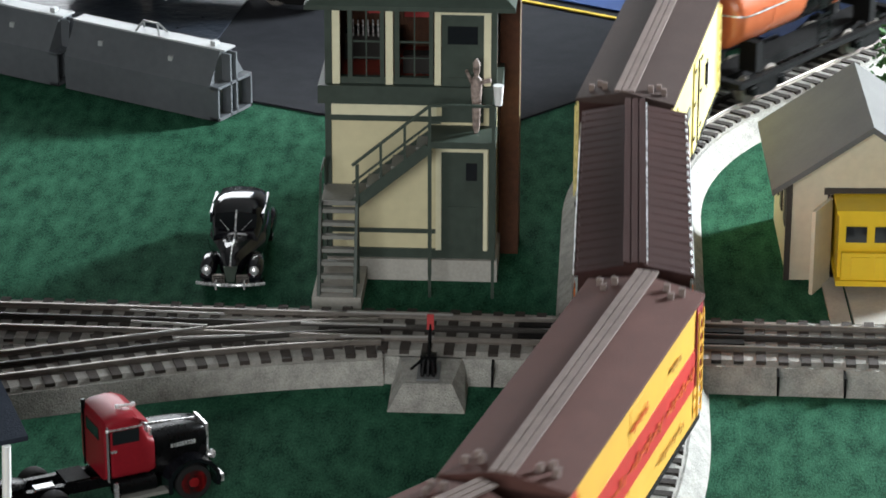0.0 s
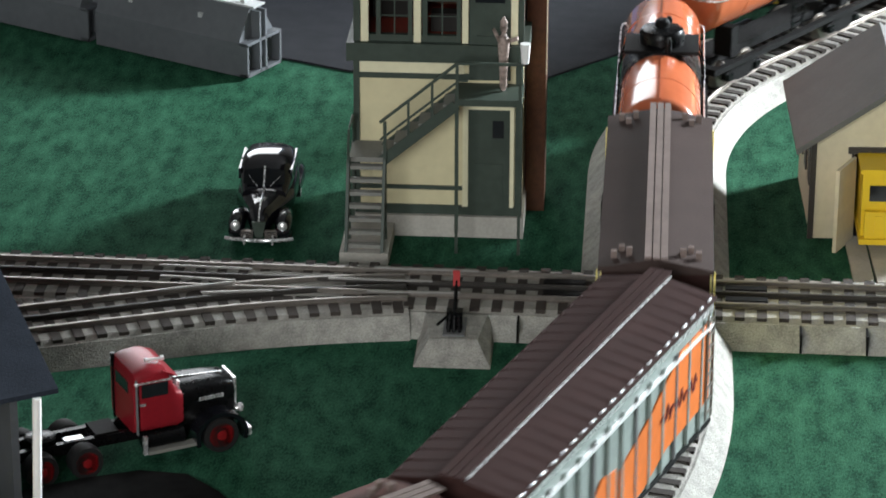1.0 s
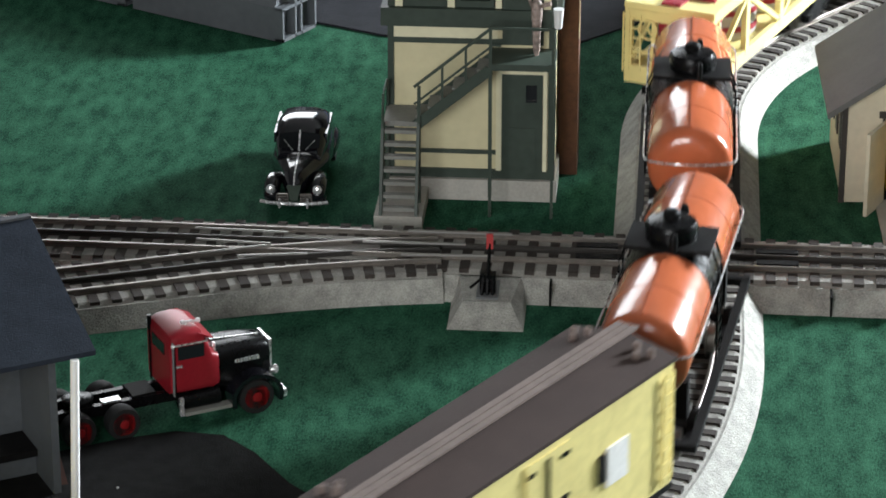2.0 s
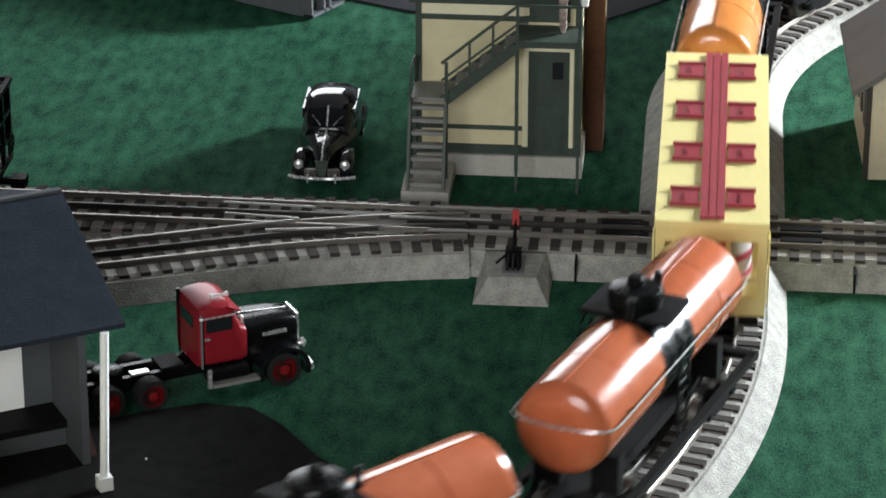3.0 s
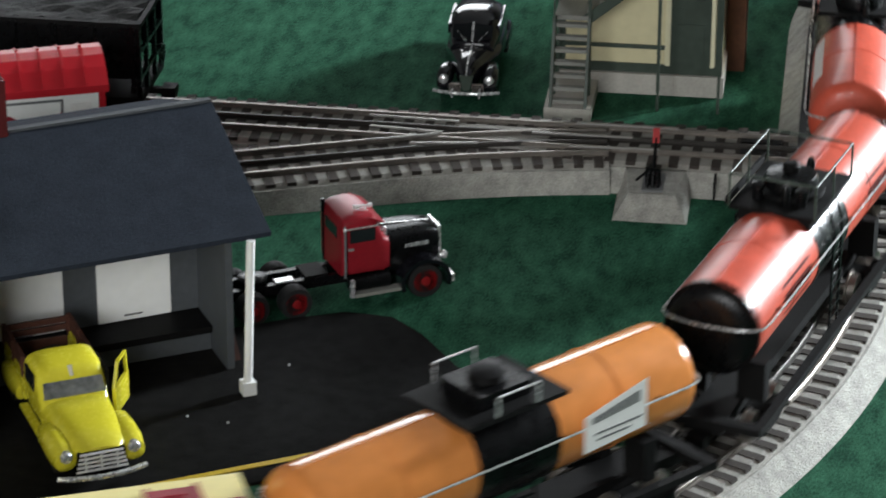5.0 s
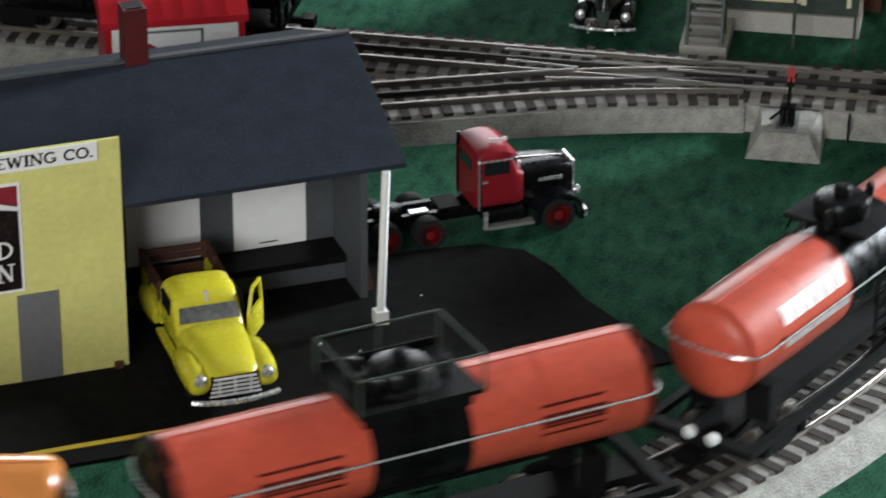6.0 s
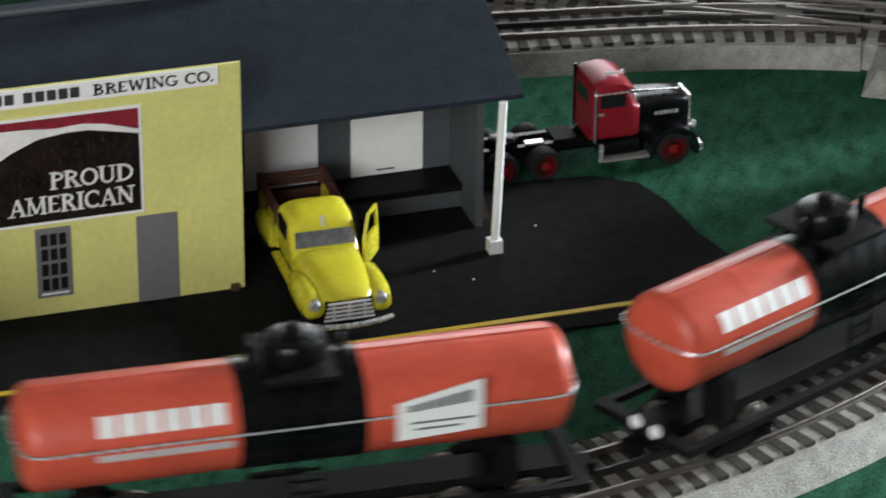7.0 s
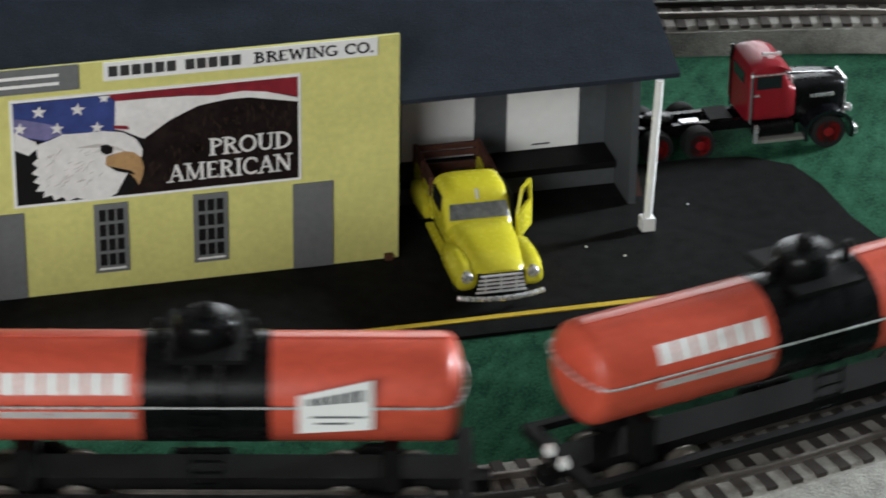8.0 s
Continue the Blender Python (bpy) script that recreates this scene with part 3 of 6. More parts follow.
def figurine():
    b = B()
    lathe(b, [(0.0016, 0.0), (0.0030, 0.003), (0.0036, 0.016), (0.0046, 0.024), (0.0046, 0.030), (0.0018, 0.033), (0.0030, 0.036), (0.0030, 0.040), (0.0006, 0.0425)], 12)
    tube(b, (-0.004, 0, 0.029), (-0.008, -0.002, 0.036), 0.0013)
    tube(b, (0.004, 0, 0.029), (0.0115, -0.003, 0.031), 0.0013)
    bmesh.ops.scale(b, vec=(0.74, 0.74, 1.08), verts=b.verts)
    ob = part("figurine", b, SKIN, smooth=True)
    ob.matrix_world = pose(-0.0100, -0.0085, 0.0986)
    tagged(ob, "small painted plastic figurine on the balcony", "figurine")
    c = part("bucket", lathe(B(), [(0.0022, 0), (0.0030, 0.010), (0.0032, 0.012)], 12), WHITE, smooth=True)
    c.matrix_world = pose(0.0035, -0.024, 0.1216)
    tagged(c, "white bucket hung on the balcony rail", "bucket")


figurine()


# ---- engine shed with a yellow track speeder
def shed():
    t = empty("engine_shed", "beige toy engine shed with grey gable roof and open doors", "shed", pose(0.1765, 0.0145, 0, 0, 0, 2.2))
    W, L, H, P = 0.094, 0.100, 0.0635, 0.0965
    ox0, ox1, oz = 0.0245, 0.0860, 0.0550
    b = B()
    prism(b, [(0, 0), (ox0, 0), (ox0, oz), (ox1, oz), (ox1, 0), (W, 0), (W, H), (W / 2, P), (0, H)], "y", 0, 0.004)
    part("front_wall", b, BARNWALL, t)
    b = B()
    box(b, 0, 0.004, 0.0042, L, 0, H)
    box(b, W - 0.004, W, 0.0042, L, 0, H)
    box(b, 0.004, W - 0.004, L - 0.004, L, 0, H)
    prism(b, [(0, H), (W, H), (W / 2, P)], "y", L - 0.004, L)
    part("wall", b, BARNWALL, t)
    b = B()
    for y in (0.016, 0.042, 0.068):
        box(b, -0.0010, 0.0, y, y + 0.012, 0.028, 0.056)
    box(b, -0.0018, 0.0016, -0.0012, 0.0020, 0, H)
    part("side_trim", b, DARKTRIM, t)
    for sgn in (-1, 1):
        b = B()
        xe = W / 2 + sgn * (W / 2 + 0.011)
        ze = H - 0.0060
        pts = [(xe, ze), (W / 2, P + 0.001), (W / 2, P + 0.005), (xe + sgn * 0.0005, ze + 0.0038)]
        prism(b, pts, "y", -0.010, L + 0.010)
        part("roof", b, BARNROOF, t, "grey sheet roof slope", bevel=0.0003)
    b = B()
    bar(b, (ox0 - 0.004, -0.0008, oz + 0.0025), (ox1 + 0.004, -0.0008, oz + 0.0025), 0.0016, 0.004)
    bar(b, (ox0 - 0.0012, -0.0006, 0), (ox0 - 0.0012, -0.0006, oz), 0.0024, 0.0014)
    part("lintel", b, DARKTRIM, t)
    for x, ang in ((ox0, 242.0), (ox1, -62.0)):
        d = part("door", box(B(), 0, 0.026, -0.0012, 0.0012, 0.001, oz - 0.001), BARNWALL, t, "open beige door leaf", bevel=0.0004)
        d.matrix_local = pose(x, -0.0025, 0, 0, 0, ang)
    part("shed_floor", box(B(), 0.004, W - 0.004, 0.004, L - 0.004, 0.0, 0.0015), DARKROOM, t)
    part("ramp", box(B(), 0.0205, 0.0325, -0.0740, -0.001, 0.0, 0.0022), CONCRETE, t, "brownish plank strip", bevel=0.0004)
    part("ramp", box(B(), 0.0340, 0.090, -0.0740, -0.001, 0.0, 0.0030), CONCRETE, t, "grey concrete apron", bevel=0.0004)
    v = empty("track_speeder", "yellow toy motor car parked in the shed doorway", "rail vehicle", pose(0.2315, -0.0020, 0.0034, 0, 0, 1.0))
    b = B()
    box(b, -0.027, 0.027, -0.010, 0.055, 0.010, 0.050)
    part("cab", b, SPEEDER, v, bevel=0.0012)
    part("cab_roof", box(B(), -0.0285, 0.0285, -0.012, 0.056, 0.0502, 0.0530), SPEEDER, v, bevel=0.0008)
    part("hood", box(B(), -0.025, 0.025, -0.014, -0.0102, 0.010, 0.027), SPEEDER, v, bevel=0.0008)
    for x in (-0.0165, 0.0005, 0.0175):
        part("window", box(B(), x - 0.0062, x + 0.0062, -0.0106, -0.0099, 0.0325, 0.0425), GLASSDARK, v)
    for x in (-0.014, 0.000, 0.014):
        part("vent", box(B(), x - 0.0052, x + 0.0052, -0.0146, -0.0140, 0.013, 0.0245), SPEEDER, v)
    part("pilot", box(B(), -0.028, 0.028, -0.0155, 0.050, 0.0065, 0.0098), SPEEDER, v, bevel=0.0006)
    for x in (-0.018, 0.018):
        for y in (0.004, 0.040):
            part("wheel", lathe(B(), [(0.0062, -0.002), (0.0062, 0.002)], 16, pose(x, y, 0.0062), "x"), BLACKMATT, v)


shed()


# ---- grey sheds behind the tower
def quonset(m):
    t = empty("storage_shed", "grey plastic toy storage shed with sloped sides", "shed", m, group="storage sheds")
    L = 0.128
    prof = [(0, 0), (0, 0.024), (0.013, 0.046), (0.025, 0.046), (0.040, 0.024), (0.040, 0)]
    b = B()
    prism(b, prof, "x", 0.0, L - 0.004)
    part("body", b, SHEDGREY, t, bevel=0.0006)
    part("ridge", box(B(), -0.001, L, 0.0125, 0.0255, 0.0462, 0.0474), SHEDCAP, t, "pale grey ridge cap", bevel=0.0004)
    b = B()
    for y0, y1 in ((0.0, 0.0018), (0.0148, 0.0166), (0.0215, 0.0233), (0.0382, 0.040)):
        top = 0.044 if 0.01 < y0 < 0.03 else 0.0235
        box(b, L - 0.004, L + 0.003, y0, y1, 0, top)
    box(b, L - 0.004, L + 0.003, 0.0, 0.040, 0.0225, 0.0245)
    box(b, L - 0.004, L + 0.003, 0.0, 0.040, 0.0, 0.0022)
    part("end_frame", b, SHEDGREY, t)
    for x in (0.025, 0.085):
        part("hatch", box(B(), x, x + 0.0035, 0.0060, 0.0080, 0.0320, 0.0375), SHEDCAP, t, bevel=0.0004)
    part("vent", box(B(), L - 0.014, L - 0.010, 0.016, 0.021, 0.0474, 0.0505), SHEDCAP, t, bevel=0.0004)
    b = B()
    for x in (0.052, 0.072):
        bar(b, (x, 0.014, 0.0474), (x + (0.004 if x < 0.06 else -0.004), 0.018, 0.0545), 0.0012)
    bar(b, (0.056, 0.018, 0.0545), (0.068, 0.018, 0.0545), 0.0012)
    bar(b, (0.052, 0.024, 0.0474), (0.056, 0.019, 0.0545), 0.0012)
    bar(b, (0.072, 0.024, 0.0474), (0.068, 0.019, 0.0545), 0.0012)
    part("handle", b, SHEDCAP, t, "pale wire handle")
    return t


ANG = -28.8
q1 = quonset(pose(-0.312, 0.330, 0.0016, 0, 0, ANG))
copy_thing(q1, pose(-0.312 - 0.138 * math.cos(radians(ANG)), 0.330 - 0.138 * math.sin(radians(ANG)), 0.0016, 0, 0, ANG))


# ---- printed letters with serifs: strokes in a box one high; l: line, a: arc
STROKES = {
    "P": (0.62, [("l", 0.16, 0, 0.16, 1, 0.16), ("a", 0.22, 0.74, 0.34, 0.22, -90, 90, 0.12), ("s", 0.16, 0), ("s", 0.16, 1)]),
    "R": (0.74, [("l", 0.16, 0, 0.16, 1, 0.16), ("a", 0.22, 0.75, 0.32, 0.21, -90, 90, 0.12), ("l", 0.34, 0.54, 0.64, 0.04, 0.14), ("s", 0.16, 0), ("s", 0.16, 1), ("s", 0.64, 0)]),
    "O": (0.82, [("a", 0.41, 0.5, 0.33, 0.47, 0, 360, 0.13)]),
    "U": (0.80, [("l", 0.16, 0.32, 0.16, 1, 0.16), ("l", 0.64, 0.32, 0.64, 1, 0.09), ("a", 0.40, 0.33, 0.24, 0.30, 180, 360, 0.11), ("s", 0.16, 1), ("s", 0.64, 1)]),
    "D": (0.80, [("l", 0.16, 0, 0.16, 1, 0.16), ("a", 0.24, 0.5, 0.46, 0.47, -90, 90, 0.12), ("s", 0.12, 0), ("s", 0.12, 1)]),
    "A": (0.78, [("l", 0.10, 0, 0.38, 1, 0.07), ("l", 0.38, 1, 0.66, 0, 0.15), ("l", 0.22, 0.34, 0.54, 0.34, 0.07), ("s", 0.10, 0), ("s", 0.66, 0)]),
    "M": (0.98, [("l", 0.14, 0, 0.16, 1, 0.08), ("l", 0.16, 1, 0.48, 0.05, 0.14), ("l", 0.48, 0.05, 0.80, 1, 0.07), ("l", 0.82, 0, 0.80, 1, 0.15), ("s", 0.14, 0), ("s", 0.82, 0), ("s", 0.14, 1), ("s", 0.82, 1)]),
    "E": (0.64, [("l", 0.16, 0, 0.16, 1, 0.16), ("l", 0.16, 0.04, 0.56, 0.04, 0.08), ("l", 0.16, 0.52, 0.46, 0.52, 0.07), ("l", 0.16, 0.96, 0.54, 0.96, 0.08), ("l", 0.55, 0.04, 0.57, 0.20, 0.05), ("l", 0.53, 0.96, 0.54, 0.80, 0.05)]),
    "I": (0.36, [("l", 0.18, 0, 0.18, 1, 0.16), ("s", 0.18, 0), ("s", 0.18, 1)]),
    "C": (0.74, [("a", 0.42, 0.5, 0.34, 0.47, 45, 315, 0.13), ("l", 0.66, 0.70, 0.67, 0.92, 0.06)]),
    "N": (0.84, [("l", 0.14, 0, 0.14, 1, 0.08), ("l", 0.14, 1, 0.68, 0, 0.15), ("l", 0.68, 0, 0.68, 1, 0.08), ("s", 0.14, 0), ("s", 0.10, 1), ("s", 0.68, 1)]),
    "B": (0.72, [("l", 0.16, 0, 0.16, 1, 0.15), ("a", 0.24, 0.76, 0.26, 0.20, -90, 90, 0.12), ("a", 0.24, 0.27, 0.32, 0.24, -90, 90, 0.13), ("s", 0.12, 0), ("s", 0.12, 1)]),
    "W": (1.06, [("l", 0.12, 1, 0.32, 0, 0.14), ("l", 0.32, 0, 0.52, 0.95, 0.08), ("l", 0.52, 0.95, 0.72, 0, 0.14), ("l", 0.72, 0, 0.92, 1, 0.08), ("s", 0.12, 1), ("s", 0.92, 1)]),
    "G": (0.80, [("a", 0.42, 0.5, 0.34, 0.47, 45, 330, 0.13), ("l", 0.66, 0.10, 0.66, 0.42, 0.13), ("s", 0.62, 0.42)]),
    ".": (0.26, [("l", 0.12, 0.0, 0.12, 0.15, 0.15)]),
    " ": (0.40, []),
}


def serif_text(text, high, width, mat, parent, at, depth=0.0003, bold=1.0):
    """Letters standing up along x from a corner, one mesh each."""
    k = width / sum(STROKES[c][0] for c in text) / high
    x = at[0]
    for c in text:
        adv, strokes = STROKES[c]
        b = B()

        def quad(p0, p1, w):
            (xa, za), (xb, zb) = p0, p1
            d = math.hypot(xb - xa, zb - za) or 1.0
            nx, nz = -(zb - za) / d * w / 2, (xb - xa) / d * w / 2
            q = [(xa + nx, za + nz), (xb + nx, zb + nz), (xb - nx, zb - nz), (xa - nx, za - nz)]
            prism(b, [(x + u * high * k, at[2] + v * high) for u, v in q], "y", at[1], at[1] + depth)
        for st in strokes:
            if st[0] == "l":
                quad(st[1:3], st[3:5], st[5] * bold)
            elif st[0] == "s":
                quad((st[1] - 0.17, st[2]), (st[1] + 0.17, st[2]), 0.07 * bold)
            else:
                cx, cz, rx, rz, t0, t1, w = st[1:]
                n = 16
                pts = [(cx + rx * math.cos(radians(t0 + (t1 - t0) * i / n)), cz + rz * math.sin(radians(t0 + (t1 - t0) * i / n))) for i in range(n + 1)]
                for p0, p1 in zip(pts, pts[1:]):
                    quad(p0, p1, w * bold)
        if strokes:
            part("letter", b, mat, parent)
        else:
            b.free()
        x += adv * high * k


# ---- brewery building: local x along the yellow front, local y to the back
BREW = pose(-0.334, -0.497, 0, 0, 0, 29.8)


def poster(t):
    U0, U1, Z0, Z1 = -0.197, -0.051, 0.053, 0.1125
    p = part("poster", box(B(), U0, U1, -0.0006, 0.0, Z0, Z1), PAPER, t, "poster of an eagle before a striped flag")
    m = 0.0016
    a0, a1, b0, b1 = U0 + m, U1 - m, Z0 + m, Z1 - m

    def flat(name, pts, mat, layer):
        q = [(a0 + (a1 - a0) * a, b0 + (b1 - b0) * c) for a, c in pts]
        return part(name, prism(B(), q, "y", -0.0006 - 0.00022 * layer, -0.0006 - 0.00022 * (layer - 1)), mat, p)

    flat("print_ground", [(0, 0), (1, 0), (1, 1), (0, 1)], PRINTBLACK, 1)
    flat("print_stripe", [(0.328, 1), (1, 1), (1, 0.81), (0.885, 0.887), (0.805, 0.915), (0.706, 0.898), (0.606, 0.925), (0.487, 0.936), (0.358, 0.933)], PRINTRED, 2)
    flat("print_stripe", [(0.354, 0.934), (0.487, 0.93), (0.606, 0.92), (0.706, 0.898), (0.805, 0.915), (0.885, 0.887), (1, 0.799), (1, 0.76), (0.825, 0.848), (0.746, 0.848), (0.646, 0.815), (0.547, 0.705), (0.451, 0.544), (0.427, 0.573), (0.378, 0.642), (0.35, 0.661)], PRINTWHITE, 3)
    flat("print_canton", [(0, 1), (0.328, 1), (0.354, 0.934), (0.35, 0.65), (0.249, 0.656), (0.169, 0.667), (0.109, 0.612), (0.04, 0.659), (0, 0.719)], PRINTBLUE, 4)
    flat("print_fold", [(0, 0.861), (0.05, 0.831), (0.139, 0.763), (0.173, 0.671), (0.113, 0.622), (0.04, 0.67), (0, 0.73)], PRINTLILAC, 5)
    flat("print_stripe", [(0, 0.73), (0.04, 0.664), (0.074, 0.617), (0.082, 0.56), (0.046, 0.493), (0, 0.555)], PRINTWHITE, 5)
    flat("print_stripe", [(0.344, 0.706), (0.396, 0.686), (0.4, 0.652), (0.348, 0.672)], PRINTRED, 5)
    flat("print_wing", [(0.378, 0), (0.404, 0.036), (0.427, 0.122), (0.451, 0.27), (0.449, 0.446), (0.451, 0.544), (0.547, 0.705), (0.646, 0.815), (0.746, 0.848), (0.825, 0.848), (1, 0.76), (1, 0), (0.706, 0)], PRINTBROWN, 2)
    flat("print_head", [(0.074, 0.529), (0.082, 0.593), (0.117, 0.616), (0.169, 0.667), (0.249, 0.661), (0.312, 0.66), (0.378, 0.631), (0.423, 0.552), (0.445, 0.447), (0.441, 0.371), (0.378, 0.444), (0.32, 0.416), (0.312, 0.336), (0.348, 0.271), (0.392, 0.232), (0.372, 0.149), (0.348, 0.035), (0.316, 0), (0.249, 0), (0.205, 0.033), (0.173, 0.004), (0.157, 0.057), (0.129, 0.027), (0.121, 0.084), (0.089, 0.066), (0.097, 0.129), (0.066, 0.133), (0.082, 0.199), (0.058, 0.228), (0.078, 0.277), (0.054, 0.316), (0.076, 0.365), (0.058, 0.414), (0.078, 0.452)], PRINTWHITE, 6)
    flat("print_brow", [(0.209, 0.524), (0.292, 0.545), (0.348, 0.507), (0.388, 0.441), (0.34, 0.477), (0.292, 0.507)], PRINTGREY, 7)
    flat("print_beak", [(0.316, 0.407), (0.376, 0.445), (0.412, 0.429), (0.437, 0.372), (0.447, 0.271), (0.441, 0.184), (0.427, 0.1), (0.416, 0.159), (0.392, 0.232), (0.348, 0.266), (0.312, 0.331)], PRINTBEAK, 7)
    flat("print_gape", [(0.32, 0.318), (0.358, 0.285), (0.4, 0.251), (0.419, 0.202), (0.392, 0.226), (0.348, 0.26)], PRINTBLACK, 8)
    flat("print_eye", [(0.296, 0.522), (0.32, 0.532), (0.34, 0.499), (0.338, 0.444), (0.316, 0.429), (0.298, 0.461)], PRINTBLACK, 8)
    for a, c, r in ((0.089, 0.902, 0.027), (0.223, 0.893, 0.027), (0.02, 0.757, 0.025), (0.149, 0.727, 0.025), (0.288, 0.7, 0.025), (0.316, 0.983, 0.022)):
        star = []
        for k in range(10):
            q = (1.0 if k % 2 == 0 else 0.42) * r
            star.append((a + q * math.sin(k * math.pi / 5 + 0.1), min(1.0, c + 2.45 * q * math.cos(k * math.pi / 5 + 0.1))))
        flat("print_star", star, PRINTWHITE, 6)
    # feather marks: short strokes lying along the wing, and grey ones on the head
    rng = random.Random(11)
    for nm, mat, n, a_lo, a_hi, c_lo, c_hi, layer in (("wing_feather_print", PRINTRUST, 150, 0.47, 0.97, 0.10, 0.80, 3), ("head_feather_print", PRINTGREY, 34, 0.10, 0.30, 0.16, 0.50, 7)):
        fb = B()
        for k in range(n):
            a, c = rng.uniform(a_lo, a_hi), rng.uniform(c_lo, c_hi)
            if layer == 3 and c > 0.30 + 0.95 * min(1.0, (a - 0.45) / 0.28) * 0.5:
                continue
            ln, th = rng.uniform(0.0010, 0.0034), rng.uniform(-1.9, -1.1) if layer == 3 else rng.uniform(-2.9, -2.3)
            w = 0.00022
            x, z, y = a0 + (a1 - a0) * a, b0 + (b1 - b0) * c, -0.0006 - 0.00022 * layer
            dx, dz = ln * math.cos(th), ln * math.sin(th)
            nx, nz = -w * math.sin(th), w * math.cos(th)
            prism(fb, [(x - dx, z - dz), (x + nx, z + nz), (x + dx, z + dz), (x - nx, z - nz)], "y", y, y + 0.0002)
        part(nm, fb, mat, p)["kind"] = "stuff"
    serif_text("PROUD", 0.0090, 0.0425, PRINTWHITE, p, (-0.0985, -0.0023, 0.0728))
    serif_text("AMERICAN", 0.0092, 0.0635, PRINTWHITE, p, (-0.1195, -0.0023, 0.0600))


def brewery():
    t = empty("brewery_building", "toy brewery with slate roof, yellow front and open porch", "building", BREW)
    part("facade", box(B(), -0.36, 0.0, 0.0, 0.0020, 0, 0.1285), FACADE, t, "pale yellow printed front wall", bevel=0.0003)
    # sign board with bars for the owner's name
    s = part("sign", box(B(), -0.150, -0.0115, -0.0010, 0.0, 0.1185, 0.1283), PAPER, t, "white name board")
    serif_text("BREWING CO.", 0.0056, 0.0610, PRINTBLACK, s, (-0.0745, -0.0013, 0.1207), bold=1.15)
    for x0, n in ((-0.1475, 6), (-0.1092, 5)):
        for k in range(n):
            part("name_bar", box(B(), x0 + k * 0.0058, x0 + k * 0.0058 + 0.0046, -0.0013, -0.0010, 0.1208, 0.1263), PRINTGREYDARK, s)
    poster(t)
    part("corner_block", box(B(), -0.0075, -0.0035, -0.0030, 0.0, 0.0, 0.0050), BROWN, t, "small brown corner block", bevel=0.0004)
    b = B()
    box(b, -0.0555, -0.0345, -0.0008, 0.0, 0.002, 0.0505)
    part("door", b, GREYDOOR, t, "grey front door")
    part("door", box(B(), -0.2140, -0.1925, -0.0008, 0.0, 0.002, 0.0500), GREYDOOR, t, "grey front door")
    for u0, u1 in ((-0.1575, -0.1400), (-0.1070, -0.0890), (-0.262, -0.244), (-0.312, -0.294)):
        w = part("window", box(B(), u0, u1, -0.0006, 0.0, 0.0115, 0.0505), GREYDOOR, t, "grey paned window")
        pw, ph = (u1 - u0 - 0.0040) / 3, 0.0385 / 4.6
        for i in range(3):
            for j in range(4):
                x, z = u0 + 0.0020 + i * pw, 0.0150 + j * ph
                part("pane", box(B(), x + 0.0006, x + pw - 0.0006, -0.0010, -0.0006, z + 0.0008, z + ph - 0.0012), PRINTBLACK, w)
        part("window_sill", box(B(), u0 + 0.002, u1 - 0.002, -0.0011, -0.0006, 0.0133, 0.0142), PAPER, w)
    v = part("vent", box(B(), -0.26, -0.162, -0.0008, 0.0, 0.1155, 0.1288), GREYDOOR, t, "grey louvred vent")
    for z in (0.1190, 0.1235):
        part("slat", box(B(), -0.25, -0.172, -0.0011, -0.0008, z, z + 0.0016), PAPER, v)
    # body behind the front and porch
    part("side_wall", box(B(), -0.0045, -0.0005, 0.0022, 0.078, 0, 0.088), PORCHGREY, t)
    part("porch_wall", box(B(), -0.0003, 0.1365, 0.0770, 0.0810, 0, 0.094), PORCHGREY, t, "grey porch back wall")
    part("end_wall", box(B(), 0.1340, 0.1380, 0.0300, 0.0768, 0, 0.089), PORCHGREY, t, "grey porch end wall", bevel=0.0003)
    part("dock", box(B(), -0.0003, 0.1338, 0.0560, 0.0768, 0, 0.0125), PORCHGREY, t)
    part("dock_edge", box(B(), -0.0003, 0.1338, 0.0530, 0.0768, 0.0127, 0.0165), BLACKMATT, t, "black dock edge")
    for u0, u1 in ((0.0200, 0.0600), (0.0785, 0.1185)):
        w = part("porch_door", box(B(), u0, u1, 0.0758, 0.0770, 0.0170, 0.0520), WHITE, t, "white sliding porch door", bevel=0.0002)
        part("slot", box(B(), u0 + 0.014, u0 + 0.024, 0.0754, 0.0758, 0.0195, 0.0202), PRINTBLACK, w)
    # roof: front slope down to the eave, back slope hidden
    b = B()
    prism(b, [(0.0023, 0.0905), (0.094, 0.1265), (0.190, 0.0900), (0.190, 0.0875), (0.094, 0.1235), (0.0023, 0.0880)], "x", -0.38, 0.1500)
    part("roof", b, SLATE, t, "dark slate blue sheet roof")
    part("ridge", box(B(), -0.38, 0.1495, 0.0925, 0.0965, 0.1262, 0.1276), PORCHGREY, t)
    part("back_wall", box(B(), -0.36, 0.130, 0.1800, 0.1840, 0, 0.0895), PORCHGREY, t)
    c = part("chimney", box(B(), 0.0275, 0.0395, 0.0905, 0.1040, 0.115, 0.1560), MAROONBRICK, t, "maroon square chimney", bevel=0.0003)
    part("flue", box(B(), 0.0293, 0.0377, 0.0925, 0.1020, 0.1561, 0.1565), PRINTBLACK, c)
    p = part("porch_post", tube(B(), (0.1350, 0.0005, 0.006), (0.1385, 0.0010, 0.0882), 0.0022, 12), WHITE, t, "white round porch post", smooth=True)
    part("post_foot", box(B(), 0.1315, 0.1385, -0.0030, 0.0040, 0.0022, 0.0095), WHITE, p, bevel=0.0008)
    b = B()
